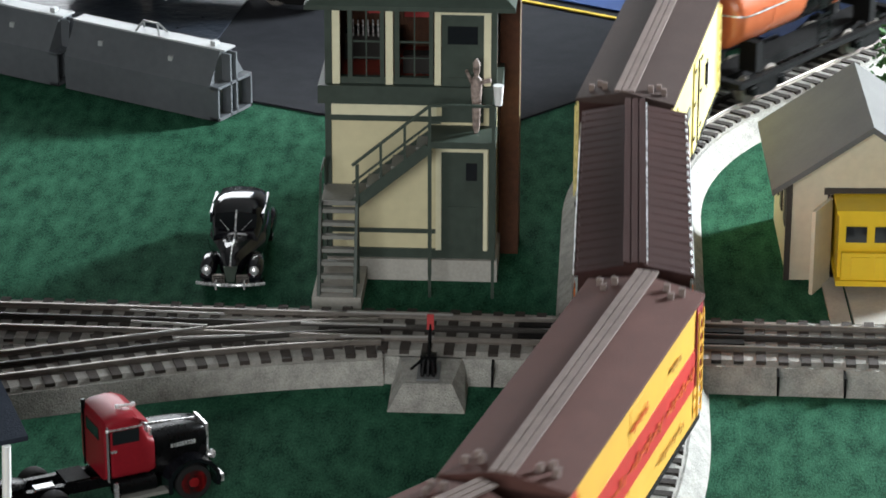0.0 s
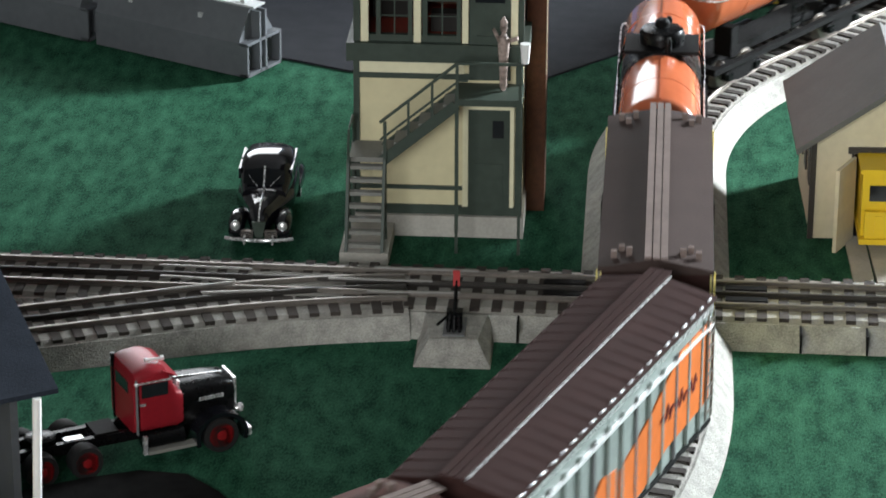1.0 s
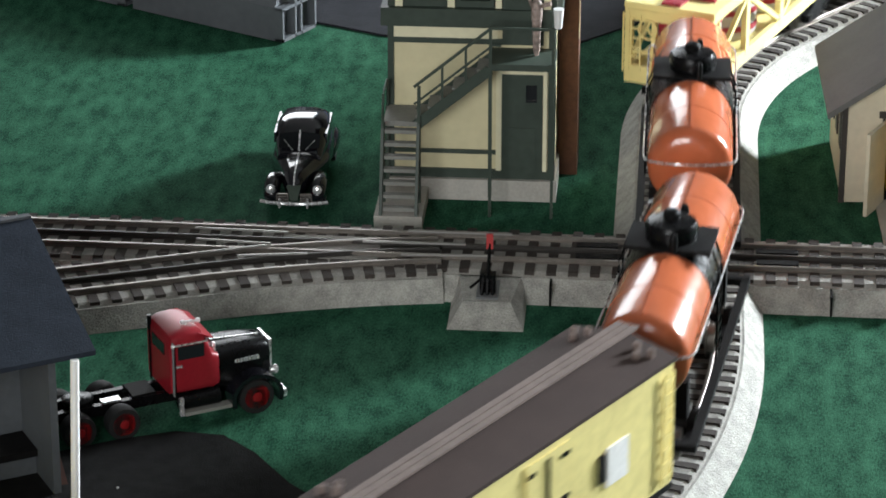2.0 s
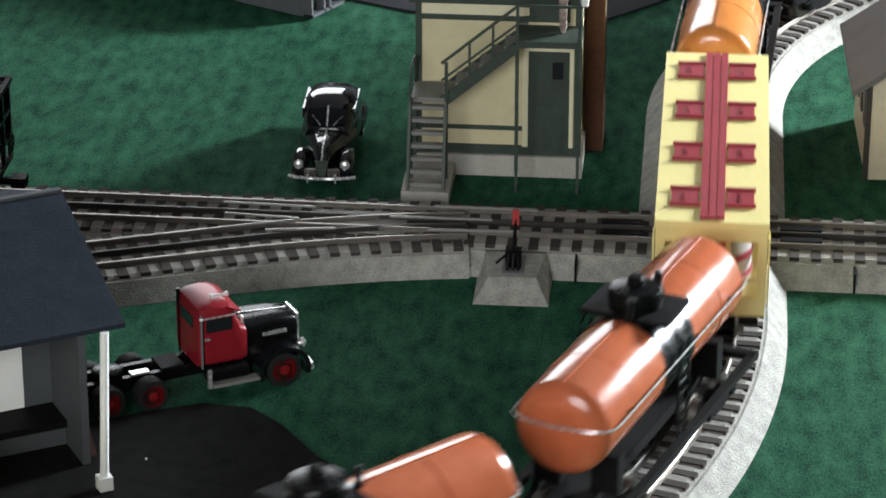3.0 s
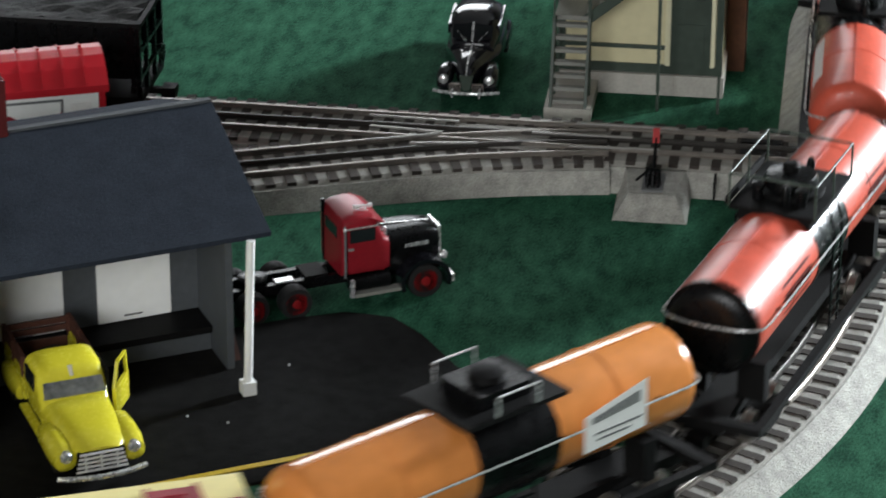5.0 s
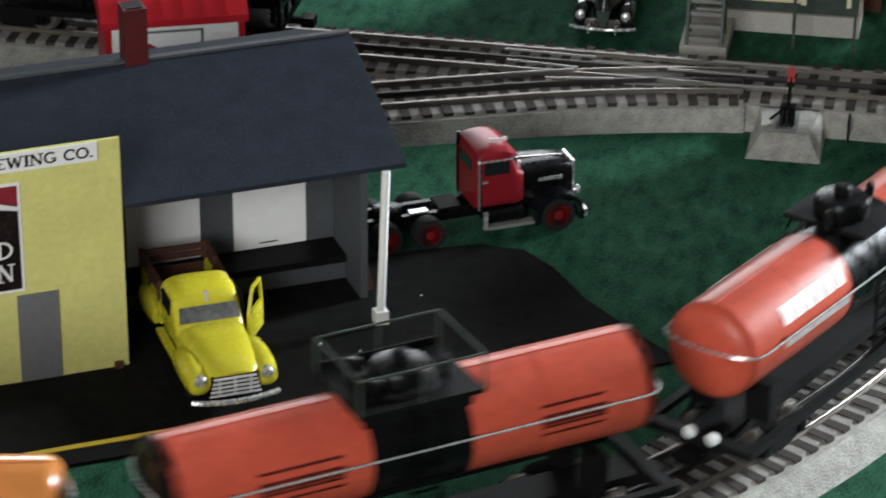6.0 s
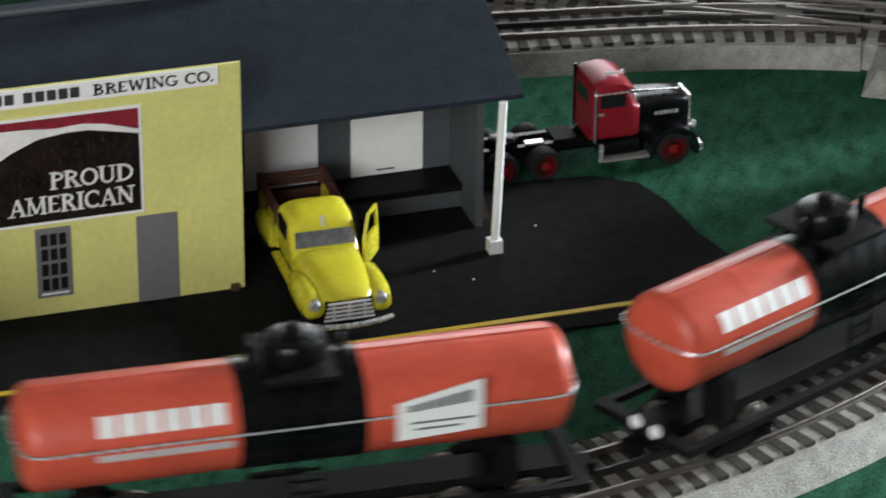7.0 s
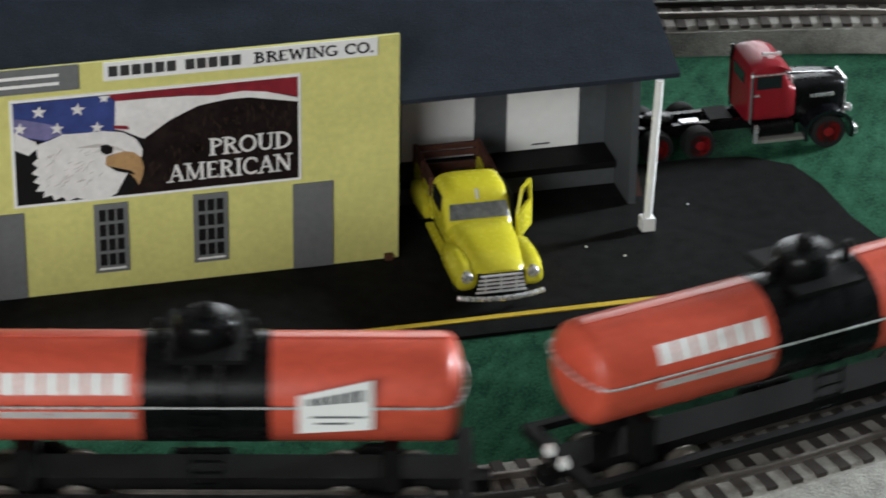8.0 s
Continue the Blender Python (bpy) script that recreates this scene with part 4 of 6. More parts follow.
    prism(b, [(0.036, 0.0), (0.055, 0.0), (0.055, 0.020)], "x", 0.1384, 0.1440)
    part("step", b, WOODDARK, t, "brown wedge block")


brewery()
yd = part("yard", prism(B(), [(-0.42, -0.088), (0.268, -0.088), (0.258, -0.060), (0.246, -0.010), (0.243, 0.030), (0.236, 0.055), (0.215, 0.070), (0.185, 0.074), (-0.42, 0.076)], "z", 0.0, 0.0018), ASPHALT)
yd.matrix_world = BREW
tagged(yd, "black asphalt yard sheet before the brewery", "yard", kind="structure")
ln = part("yard_line", box(B(), -0.42, 0.244, -0.0745, -0.0708, 0.0018, 0.0023), YLINE)
ln.matrix_world = BREW
tagged(ln, "yellow line painted along the yard edge", "road line", kind="structure")
for u, vv in ((0.098, -0.012), (0.115, -0.026), (0.165, 0.022), (0.06, -0.02)):
    g = part("crumb", lathe(B(), [(0.0003, 0), (0.0007, 0.0004), (0.0003, 0.0009)], 6), WHITE)
    g.matrix_world = BREW @ pose(u, vv, 0.0019)
    tagged(g, "tiny white crumb lying on the asphalt", "crumb", group="crumbs on the yard")


# ---- road vehicles
def wheel(parent, x, y, r, w, rim, cap=None):
    tyre = part("wheel", lathe(B(), [(r * 0.72, -w / 2), (r * 0.95, -w / 2), (r, -w / 4), (r, w / 4), (r * 0.95, w / 2), (r * 0.72, w / 2)], 20, pose(x, y, r), "y"), RUBBER, parent, smooth=True)
    for s in (-1, 1):
        part("rim", lathe(B(), [(r * 0.70, s * w * 0.50), (r * 0.62, s * w * 0.44), (r * 0.30, s * w * 0.40), (r * 0.26, s * w * 0.56), (r * 0.08, s * w * 0.6)], 16, pose(x, y, r), "y"), rim, tyre, smooth=True)
    return tyre


def sedan():
    t = empty("black_sedan", "glossy black 1940s toy sedan with chrome trim", "car", pose(-0.1560, 0.0252, 0, 0, 0, -89.0))
    b = B()
    loft(b, [(-0.056, 0.010, 0.010, 0.016, 2.4), (-0.052, 0.0150, 0.007, 0.021, 2.6), (-0.040, 0.0175, 0.006, 0.0245, 3), (-0.015, 0.0182, 0.006, 0.0255, 3.2), (0.012, 0.0175, 0.006, 0.0250, 3), (0.022, 0.0130, 0.006, 0.0245, 2.6), (0.036, 0.0090, 0.006, 0.0240, 2.3), (0.047, 0.0062, 0.006, 0.0225, 2.2), (0.052, 0.0040, 0.008, 0.0180, 2.2)], 24)
    part("body", b, BLACKGLOSS, t, smooth=True)
    b = B()
    loft(b, [(-0.048, 0.0105, 0.016, 0.0240, 2.6), (-0.040, 0.0148, 0.016, 0.0320, 2.8), (-0.028, 0.0165, 0.016, 0.0378, 3), (-0.010, 0.0168, 0.016, 0.0392, 3.2), (0.003, 0.0162, 0.016, 0.0382, 3), (0.010, 0.0152, 0.016, 0.0340, 3), (0.019, 0.0134, 0.016, 0.0258, 3)], 24)
    part("cabin", b, BLACKGLOSS, t, smooth=True)
    for s in (-1, 1):
        b = B()
        loft(b, [(0.018, 0.0012, 0.006, 0.010, 2.2), (0.026, 0.0045, 0.006, 0.0170, 2.3), (0.038, 0.0052, 0.006, 0.0195, 2.3), (0.047, 0.0052, 0.006, 0.0185, 2.3), (0.0525, 0.0042, 0.007, 0.0150, 2.2), (0.054, 0.0020, 0.009, 0.0120, 2.2)], 16)
        bmesh.ops.transform(b, matrix=pose(0, s * 0.0142, 0), verts=b.verts)
        part("fender", b, BLACKGLOSS, t, smooth=True)
        b = B()
        loft(b, [(-0.054, 0.0014, 0.008, 0.012, 2.2), (-0.046, 0.0040, 0.006, 0.0180, 2.3), (-0.034, 0.0042, 0.006, 0.0195, 2.3), (-0.022, 0.0025, 0.006, 0.0140, 2.3)], 16)
        bmesh.ops.transform(b, matrix=pose(0, s * 0.0160, 0), verts=b.verts)
        part("rear_fender", b, BLACKGLOSS, t, smooth=True)
        b = B()
        lathe(b, [(0.0026, 0.0), (0.0030, 0.002), (0.0024, 0.0032), (0.0008, 0.0040)], 14, pose(0.0510, s * 0.0142, 0.0150), "x")
        part("headlight", b, CHROME, t, "chrome-rimmed headlight", smooth=True)
        b = B()
        box(b, 0.0508, 0.0530, s * 0.0072 - 0.0036, s * 0.0072 + 0.0036, 0.0068, 0.0120)
        g = part("grille", b, RAIL, t, "dull plated grille half", bevel=0.0005)
        for k in range(4):
            z = 0.0075 + k * 0.0011
            part("grille_bar", box(B(), 0.0530, 0.0533, s * 0.0072 - 0.0033, s * 0.0072 + 0.0033, z, z + 0.0006), BLACK, g)
        # split windscreen and side glass
        b = B()
        q = [(0.0090, s * 0.0006, 0.0352), (0.0090, s * 0.0125, 0.0338), (0.0166, s * 0.0125, 0.0276), (0.0186, s * 0.0006, 0.0270)]
        vs = [b.verts.new((x + 0.0012, y, z + 0.0008)) for x, y, z in q]
        b.faces.new(vs)
        bmesh.ops.solidify(b, geom=b.faces[:], thickness=0.0004)
        part("windscreen", b, GLASSDARK, t)
        b = B()
        bar(b, (0.0192, s * 0.0040, 0.0276), (0.0135, s * 0.0095, 0.0318), 0.0007)
        part("wiper", b, CHROME, t)
        for x0, x1 in ((-0.030, -0.012), (-0.010, 0.006)):
            part("side_window", box(B(), x0, x1, s * 0.0158 - 0.0008, s * 0.0158 + 0.0006, 0.0270, 0.0335), GLASSDARK, t, bevel=0.0004)
    b = B()
    bar(b, (0.0085, 0, 0.0362), (0.0188, 0, 0.0272), 0.0011)
    part("windscreen_bar", b, CHROME, t)
    b = B()
    for p, q in (((0.0195, 0, 0.0252), (0.036, 0, 0.0246)), ((0.036, 0, 0.0246), (0.0475, 0, 0.0226)), ((0.0475, 0, 0.0226), (0.0525, 0, 0.0175))):
        bar(b, p, q, 0.0009)
    part("hood_strip", b, CHROME, t)
    b = B()
    prism(b, [(-0.0042, 0.0175), (0.0042, 0.0175), (0.0022, 0.0078), (-0.0022, 0.0078)], "x", 0.0515, 0.0535)
    part("nose_panel", b, GREENPAINT, t, "dull green nose plate")
    b = B()
    pipe(b, [(0.0568 - 9 * y * y, y, 0.0072) for y in [-0.0205 + 0.0041 * k for k in range(11)]], 0.0011, 8)
    part("bumper", b, CHROME, t, "chrome front bumper", smooth=True)
    for s in (-1, 1):
        b = B()
        box(b, 0.0540, 0.0574, s * 0.0085 - 0.0006, s * 0.0085 + 0.0006, 0.0045, 0.0095)
        part("bumper_guard", b, CHROME, t)
    for x in (-0.034, 0.037):
        for y in (-0.0155, 0.0155):
            wheel(t, x, y, 0.0078, 0.0045, CHROME)


sedan()


def semi_truck():
    t = empty("semi_truck", "red and black toy semi tractor without trailer", "truck", BREW @ pose(0.263, 0.094, 0) @ Matrix.Scale(0.93, 4))
    b = B()
    for y in (-0.0075, 0.0075):
        box(b, -0.128, 0.014, y - 0.0018, y + 0.0018, 0.0125, 0.0185)
    for x in (-0.125, -0.095, -0.07, -0.02):
        box(b, x - 0.0015, x + 0.0015, -0.0075, 0.0075, 0.0135, 0.0175)
    part("chassis", b, BLACK, t, bevel=0.0004)
    b = B()
    loft(b, [(-0.0505, 0.0176, 0.0196, 0.0520, 9), (-0.0490, 0.0188, 0.0196, 0.0556, 8), (-0.0440, 0.0192, 0.0196, 0.0574, 8), (-0.0340, 0.0194, 0.0196, 0.0580, 8), (-0.0275, 0.0194, 0.0196, 0.0566, 8), (-0.0245, 0.0190, 0.0196, 0.0522, 8), (-0.0210, 0.0188, 0.0196, 0.0426, 9), (-0.0160, 0.0172, 0.0200, 0.0404, 7)], 32)
    part("cab", b, TRUCKRED, t, "glossy red cab", smooth=True)
    part("rear_window", box(B(), -0.0509, -0.0503, -0.0095, 0.0095, 0.0420, 0.0490), GLASSDARK, t, bevel=0.0003)
    b = B()
    prism(b, [(-0.0300, 0.0560), (-0.0205, 0.0522), (-0.0205, 0.0514), (-0.0300, 0.0548)], "y", -0.0192, 0.0192)
    part("visor", b, TRUCKRED, t, "red sun visor over the windscreen", bevel=0.0003)
    for s in (-1, 1):
        part("side_window", box(B(), -0.0455, -0.0275, s * 0.0192 - 0.0008, s * 0.0192 + 0.0008, 0.0420, 0.0498), GLASSDARK, t, bevel=0.0005)
        part("drip_rail", box(B(), -0.0490, -0.0250, s * 0.0196 - 0.0006, s * 0.0196 + 0.0006, 0.0506, 0.0514), CHROME, t)
        part("door_handle", box(B(), -0.0470, -0.0432, s * 0.0198 - 0.0007, s * 0.0198 + 0.0007, 0.0375, 0.0386), CHROME, t)
        part("pillar_strip", box(B(), -0.0494, -0.0484, s * 0.0190 - 0.0008, s * 0.0190 + 0.0008, 0.0200, 0.0530), GREYDOOR, t, "grey strip down the rear cab corner")
        part("marker_lamp", lathe(B(), [(0.0010, 0), (0.0013, 0.0010), (0.0004, 0.0016)], 10, pose(-0.0500, s * 0.0194, 0.0510), "x"), BRIGHT, t, smooth=True)
        part("door_seam", box(B(), -0.0478, -0.0475, s * 0.0194 - 0.0003, s * 0.0194 + 0.0003, 0.0210, 0.0500), BLACK, t)
        part("mirror", box(B(), -0.0215, -0.0207, s * 0.0215 - 0.0018, s * 0.0215 + 0.0018, 0.0450, 0.0500), CHROME, t, "small chrome mirror", bevel=0.0003)
        b = B()
        q = [(-0.0232, s * 0.0012, 0.0520), (-0.0234, s * 0.0160, 0.0516), (-0.0204, s * 0.0160, 0.0434), (-0.0202, s * 0.0012, 0.0434)]
        vs = [b.verts.new((x + 0.0010, y, z)) for x, y, z in q]
        b.faces.new(vs)
        bmesh.ops.solidify(b, geom=b.faces[:], thickness=0.0005)
        part("windscreen", b, GLASSDARK, t)
    b = B()
    tube(b, (-0.0370, -0.0085, 0.0596), (-0.0262, -0.0085, 0.0592), 0.0008)
    tube(b, (-0.0275, -0.0085, 0.0592), (-0.0250, -0.0085, 0.0592), 0.0015)
    tube(b, (-0.0380, -0.0085, 0.0596), (-0.0362, -0.0085, 0.0596), 0.0013)
    for x in (-0.0350, -0.0290):
        bar(b, (x, -0.0085, 0.0574), (x, -0.0085, 0.0594), 0.0008)
    part("air_horn", b, BRIGHT, t, "bright roof air horn")
    part("hood_line", bar(B(), (-0.0230, 0.0, 0.0420), (0.0100, 0.0, 0.0396), 0.0007), CHROME, t)
    b = B()
    tube(b, (-0.0508, 0.0130, 0.0180), (-0.0508, 0.0130, 0.0500), 0.0007)
    tube(b, (-0.0508, 0.0130, 0.0495), (-0.0508, 0.0130, 0.0578), 0.0013)
    bar(b, (-0.0508, 0.0130, 0.0510), (-0.0480, 0.0120, 0.0510), 0.0012)
    part("exhaust_pipe", b, BLACK, t, smooth=True)
    # the cab stands well back behind a long hood
    squeeze = Matrix.Translation((-0.0505, 0, 0)) @ Matrix.Diagonal((0.86, 1, 1, 1)) @ Matrix.Translation((0.0505, 0, 0))
    for c in t.children:
        if c.name.split(".")[0] in {"cab", "visor", "side_window", "drip_rail", "door_handle", "pillar_strip", "door_seam", "mirror", "windscreen", "air_horn"}:
            c.data.transform(squeeze)
    b = B()
    loft(b, [(-0.0270, 0.0152, 0.0150, 0.0416, 6), (-0.0190, 0.0145, 0.0150, 0.0412, 5), (0.0000, 0.0130, 0.0150, 0.0405, 5), (0.0110, 0.0112, 0.0150, 0.0390, 5), (0.0130, 0.0100, 0.0155, 0.0375, 5)], 24)
    part("hood", b, BLACK, t, smooth=True)
    for s in (-1, 1):
        b = B()
        for k in range(9):
            box(b, -0.0100 + k * 0.0017, -0.0088 + k * 0.0017, s * 0.0136 - 0.0008, s * 0.0136 + 0.0006, 0.0308, 0.0328)
        part("hood_vent", b, CHROME, t, "chrome hood louvres")
    b = B()
    box(b, 0.0131, 0.0147, -0.0088, 0.0088, 0.0165, 0.0385)
    g = part("grille", b, CHROME, t, bevel=0.0006)
    for k in range(6):
        part("grille_bar", box(B(), 0.0147, 0.0150, -0.0078 + k * 0.0028, -0.0066 + k * 0.0028, 0.0185, 0.0345), BLACK, g)
    for s in (-1, 1):
        b = B()
        arc = [(0.0 + 0.0160 * math.cos(a), 0.0108 + 0.0145 * math.sin(a)) for a in [math.pi * k / 10 for k in range(-1, 12)]]
        inner = [(x * 0.84, 0.0108 + (z - 0.0108) * 0.84) for x, z in arc][::-1]
        prism(b, arc + inner, "y", s * 0.0180 - 0.0055, s * 0.0180 + 0.0055)
        part("fender", b, BLACKGLOSS, t, smooth=True)
        part("running_board", box(B(), -0.0440, -0.0135, s * 0.0195 - 0.0030, s * 0.0195 + 0.0030, 0.0078, 0.0098), STEP, t, "dull grey running board", bevel=0.0004)
        part("fuel_tank", lathe(B(), [(0.0040, -0.046), (0.0048, -0.0455), (0.0048, -0.0215), (0.0040, -0.021)], 14, pose(0, s * 0.0165, 0.0145), "x"), BLACK, t, smooth=True)
        b = B()
        bar(b, (-0.0455, s * 0.0208, 0.0080), (-0.0455, s * 0.0208, 0.0190), 0.0022)
        part("step_bracket", b, CHROME, t)
        lathe_m = pose(0.0150, s * 0.0128, 0.0215)
        part("headlight", lathe(B(), [(0.0014, -0.0030), (0.0026, -0.0005), (0.0027, 0.0008), (0.0018, 0.0016)], 12, lathe_m, "x"), CHROME, t, smooth=True)
    part("bumper", box(B(), 0.0160, 0.0180, -0.0225, 0.0225, 0.0080, 0.0125), CHROME, t, bevel=0.0006)
    part("deck_plate", box(B(), -0.0880, -0.0770, -0.0085, -0.0030, 0.0186, 0.0196), CHROME, t, "bright deck plate")
    part("deck_plate", box(B(), -0.0700, -0.0560, -0.0085, 0.0085, 0.0186, 0.0200), BLACKMATT, t)
    part("fifth_wheel", lathe(B(), [(0.0085, 0.0187), (0.0092, 0.0215), (0.0080, 0.0222)], 18, pose(-0.1000, 0, 0)), BLACK, t, smooth=True)
    for s in (-1, 1):
        wheel(t, 0.0, s * 0.0190, 0.0108, 0.0066, RIMRED)
        for x in (-0.0800, -0.1060):
            wheel(t, x, s * 0.0165, 0.0098, 0.0095, RIMRED)


semi_truck()


def pickup():
    t = empty("yellow_pickup", "yellow 1950s toy pickup with stake bed and one open door", "pickup truck", BREW @ pose(0.0395, -0.0025, 0.0018, 0, 0, -91.0) @ Matrix.Scale(1.07, 4))
    b = B()
    loft(b, [(0.010, 0.0162, 0.0080, 0.0228, 4), (0.024, 0.0158, 0.0080, 0.0232, 3.2), (0.040, 0.0146, 0.0080, 0.0226, 2.8), (0.050, 0.0130, 0.0080, 0.0208, 2.6), (0.0535, 0.0105, 0.0090, 0.0182, 2.6)], 28)
    part("hood", b, PICKYELLOW, t, smooth=True)
    b = B()
    loft(b, [(-0.0180, 0.0165, 0.0070, 0.0340, 4.5), (-0.0165, 0.0172, 0.0070, 0.0360, 4.5), (-0.0040, 0.0172, 0.0070, 0.0366, 4.5), (0.0030, 0.0168, 0.0070, 0.0348, 4.5), (0.0062, 0.0166, 0.0070, 0.0312, 4.5), (0.0110, 0.0165, 0.0070, 0.0232, 4.5), (0.0130, 0.0160, 0.0070, 0.0220, 4.5)], 28)
    part("cab", b, PICKYELLOW, t, smooth=True)
    b = B()
    vs = [b.verts.new(p) for p in ((0.0072, -0.0140, 0.0304), (0.0072, 0.0140, 0.0304), (0.0113, 0.0148, 0.0238), (0.0113, -0.0148, 0.0238))]
    b.faces.new(vs)
    bmesh.ops.solidify(b, geom=b.faces[:], thickness=0.0006)
    part("windscreen", b, WINDSHIELD, t, "grey plastic windscreen")
    b = B()
    vs = [b.verts.new(p) for p in ((0.0030, -0.0011, 0.0358), (0.0030, 0.0011, 0.0358), (0.0068, 0.0008, 0.0318), (0.0068, -0.0008, 0.0318))]
    b.faces.new(vs)
    bmesh.ops.solidify(b, geom=b.faces[:], thickness=0.0005)
    part("roof_badge", b, PRINTWHITE, t)
    part("side_window", box(B(), -0.0120, 0.0020, -0.0176, -0.0166, 0.0245, 0.0325), GLASSDARK, t, bevel=0.0004)
    part("door_gap", box(B(), -0.0120, 0.0075, 0.0166, 0.0176, 0.0100, 0.0325), BLACKMATT, t, bevel=0.0004)
    d = part("door", box(B(), -0.0195, 0.0, -0.0008, 0.0008, 0.0080, 0.0222), PICKYELLOW, t, "open yellow door", bevel=0.0004)
    d.matrix_local = pose(0.0085, 0.0195, 0, 0, 0, -34)
    b = B()
    for a, c in (((-0.0185, 0, 0.0222), (-0.0170, 0, 0.0335)), ((-0.0170, 0, 0.0335), (-0.0060, 0, 0.0335)), ((-0.0060, 0, 0.0335), (0.0, 0, 0.0222))):
        bar(b, a, c, 0.0014)
    part("door_frame", b, PICKYELLOW, d)
    for s in (-1, 1):
        b = B()
        loft(b, [(0.0130, 0.0030, 0.0065, 0.0130, 2.6), (0.0240, 0.0058, 0.0065, 0.0192, 2.5), (0.0360, 0.0062, 0.0065, 0.0206, 2.4), (0.0460, 0.0061, 0.0065, 0.0198, 2.4), (0.0520, 0.0050, 0.0080, 0.0175, 2.4), (0.0535, 0.0025, 0.0100, 0.0140, 2.4)], 18)
        bmesh.ops.transform(b, matrix=pose(0, s * 0.0162, 0), verts=b.verts)
        part("fender", b, PICKYELLOW, t, smooth=True)
        part("headlight", lathe(B(), [(0.0028, -0.002), (0.0030, 0.0008), (0.0022, 0.0018), (0.0008, 0.0022)], 14, pose(0.0525, s * 0.0160, 0.0152), "x"), CHROME, t, smooth=True)
        b = B()
        loft(b, [(-0.0540, 0.0022, 0.0070, 0.0140, 2.5), (-0.0440, 0.0044, 0.0070, 0.0185, 2.5), (-0.0340, 0.0044, 0.0070, 0.0185, 2.5), (-0.0250, 0.0022, 0.0070, 0.0140, 2.5)], 16)
        bmesh.ops.transform(b, matrix=pose(0, s * 0.0172, 0), verts=b.verts)
        part("rear_fender", b, PICKYELLOW, t, smooth=True)
        part("bed_side", box(B(), -0.0560, -0.0185, s * 0.0158 - 0.0010, s * 0.0158 + 0.0010, 0.0100, 0.0235), PICKYELLOW, t)
        for z in (0.0250, 0.0290):
            part("stake_rail", box(B(), -0.0565, -0.0185, s * 0.0160 - 0.0009, s * 0.0160 + 0.0009, z, z + 0.0030), WOODDARK, t, bevel=0.0002)
        for x in (-0.0550, -0.0375, -0.0200):
            part("stake", box(B(), x - 0.0012, x + 0.0012, s * 0.0160 - 0.0016, s * 0.0160 + 0.0004, 0.0220, 0.0325), WOODDARK, t)
        part("running_board", box(B(), -0.0200, 0.0150, s * 0.0172 - 0.0020, s * 0.0172 + 0.0020, 0.0060, 0.0075), PICKYELLOW, t)
    part("bed_floor", box(B(), -0.0560, -0.0185, -0.0146, 0.0146, 0.0110, 0.0130), WOODDARK, t)
    for z in (0.0240, 0.0280):
        part("stake_rail", box(B(), -0.0575, -0.0560, -0.0150, 0.0150, z, z + 0.0028), WOODDARK, t)
    part("tailgate", box(B(), -0.0572, -0.0562, -0.0148, 0.0148, 0.0100, 0.0205), WOODDARK, t)
    g = part("grille", box(B(), 0.0525, 0.0545, -0.0112, 0.0112, 0.0080, 0.0168), BLACK, t)
    for k in range(5):
        z = 0.0078 + k * 0.0021
        part("grille_bar", tube(B(), (0.0552, -0.0122 + 0.0005 * k, z), (0.0552, 0.0122 - 0.0005 * k, z), 0.00065, 8), BRIGHT, g, smooth=True)
    for y in (-0.0075, 0.0, 0.0075):
        part("grille_post", bar(B(), (0.0548, y, 0.0078), (0.0548, y, 0.0165), 0.0010), BRIGHT, g)
    b = B()
    pipe(b, [(0.0590 - 10 * y * y, y, 0.0058) for y in [-0.0210 + 0.0042 * k for k in range(11)]], 0.0014, 8)
    part("bumper", b, CHROME, t, "chrome front bumper", smooth=True)
    part("chassis", box(B(), -0.0540, 0.0520, -0.0100, 0.0100, 0.0060, 0.0100), BLACK, t)
    for x in (-0.0390, 0.0370):
        for y in (-0.0160, 0.0160):
            wheel(t, x, y, 0.0080, 0.0050, BLACK)
    for k, (x, y) in enumerate(((-0.045, 0.004), (-0.032, -0.004))):
        o = part("spare_tyre", lathe(B(), [(0.0035, 0), (0.0075, 0.0006), (0.0080, 0.0030), (0.0072, 0.0052), (0.0035, 0.0056)], 18), RUBBER, smooth=True)
        o.matrix_world = t.matrix_world @ pose(x, y, 0.0132 + 0.004 * k, 8, 6, 0)
        tagged(o, "black spare tyre lying in the pickup bed", "tyre", group="spare tyres")


pickup()


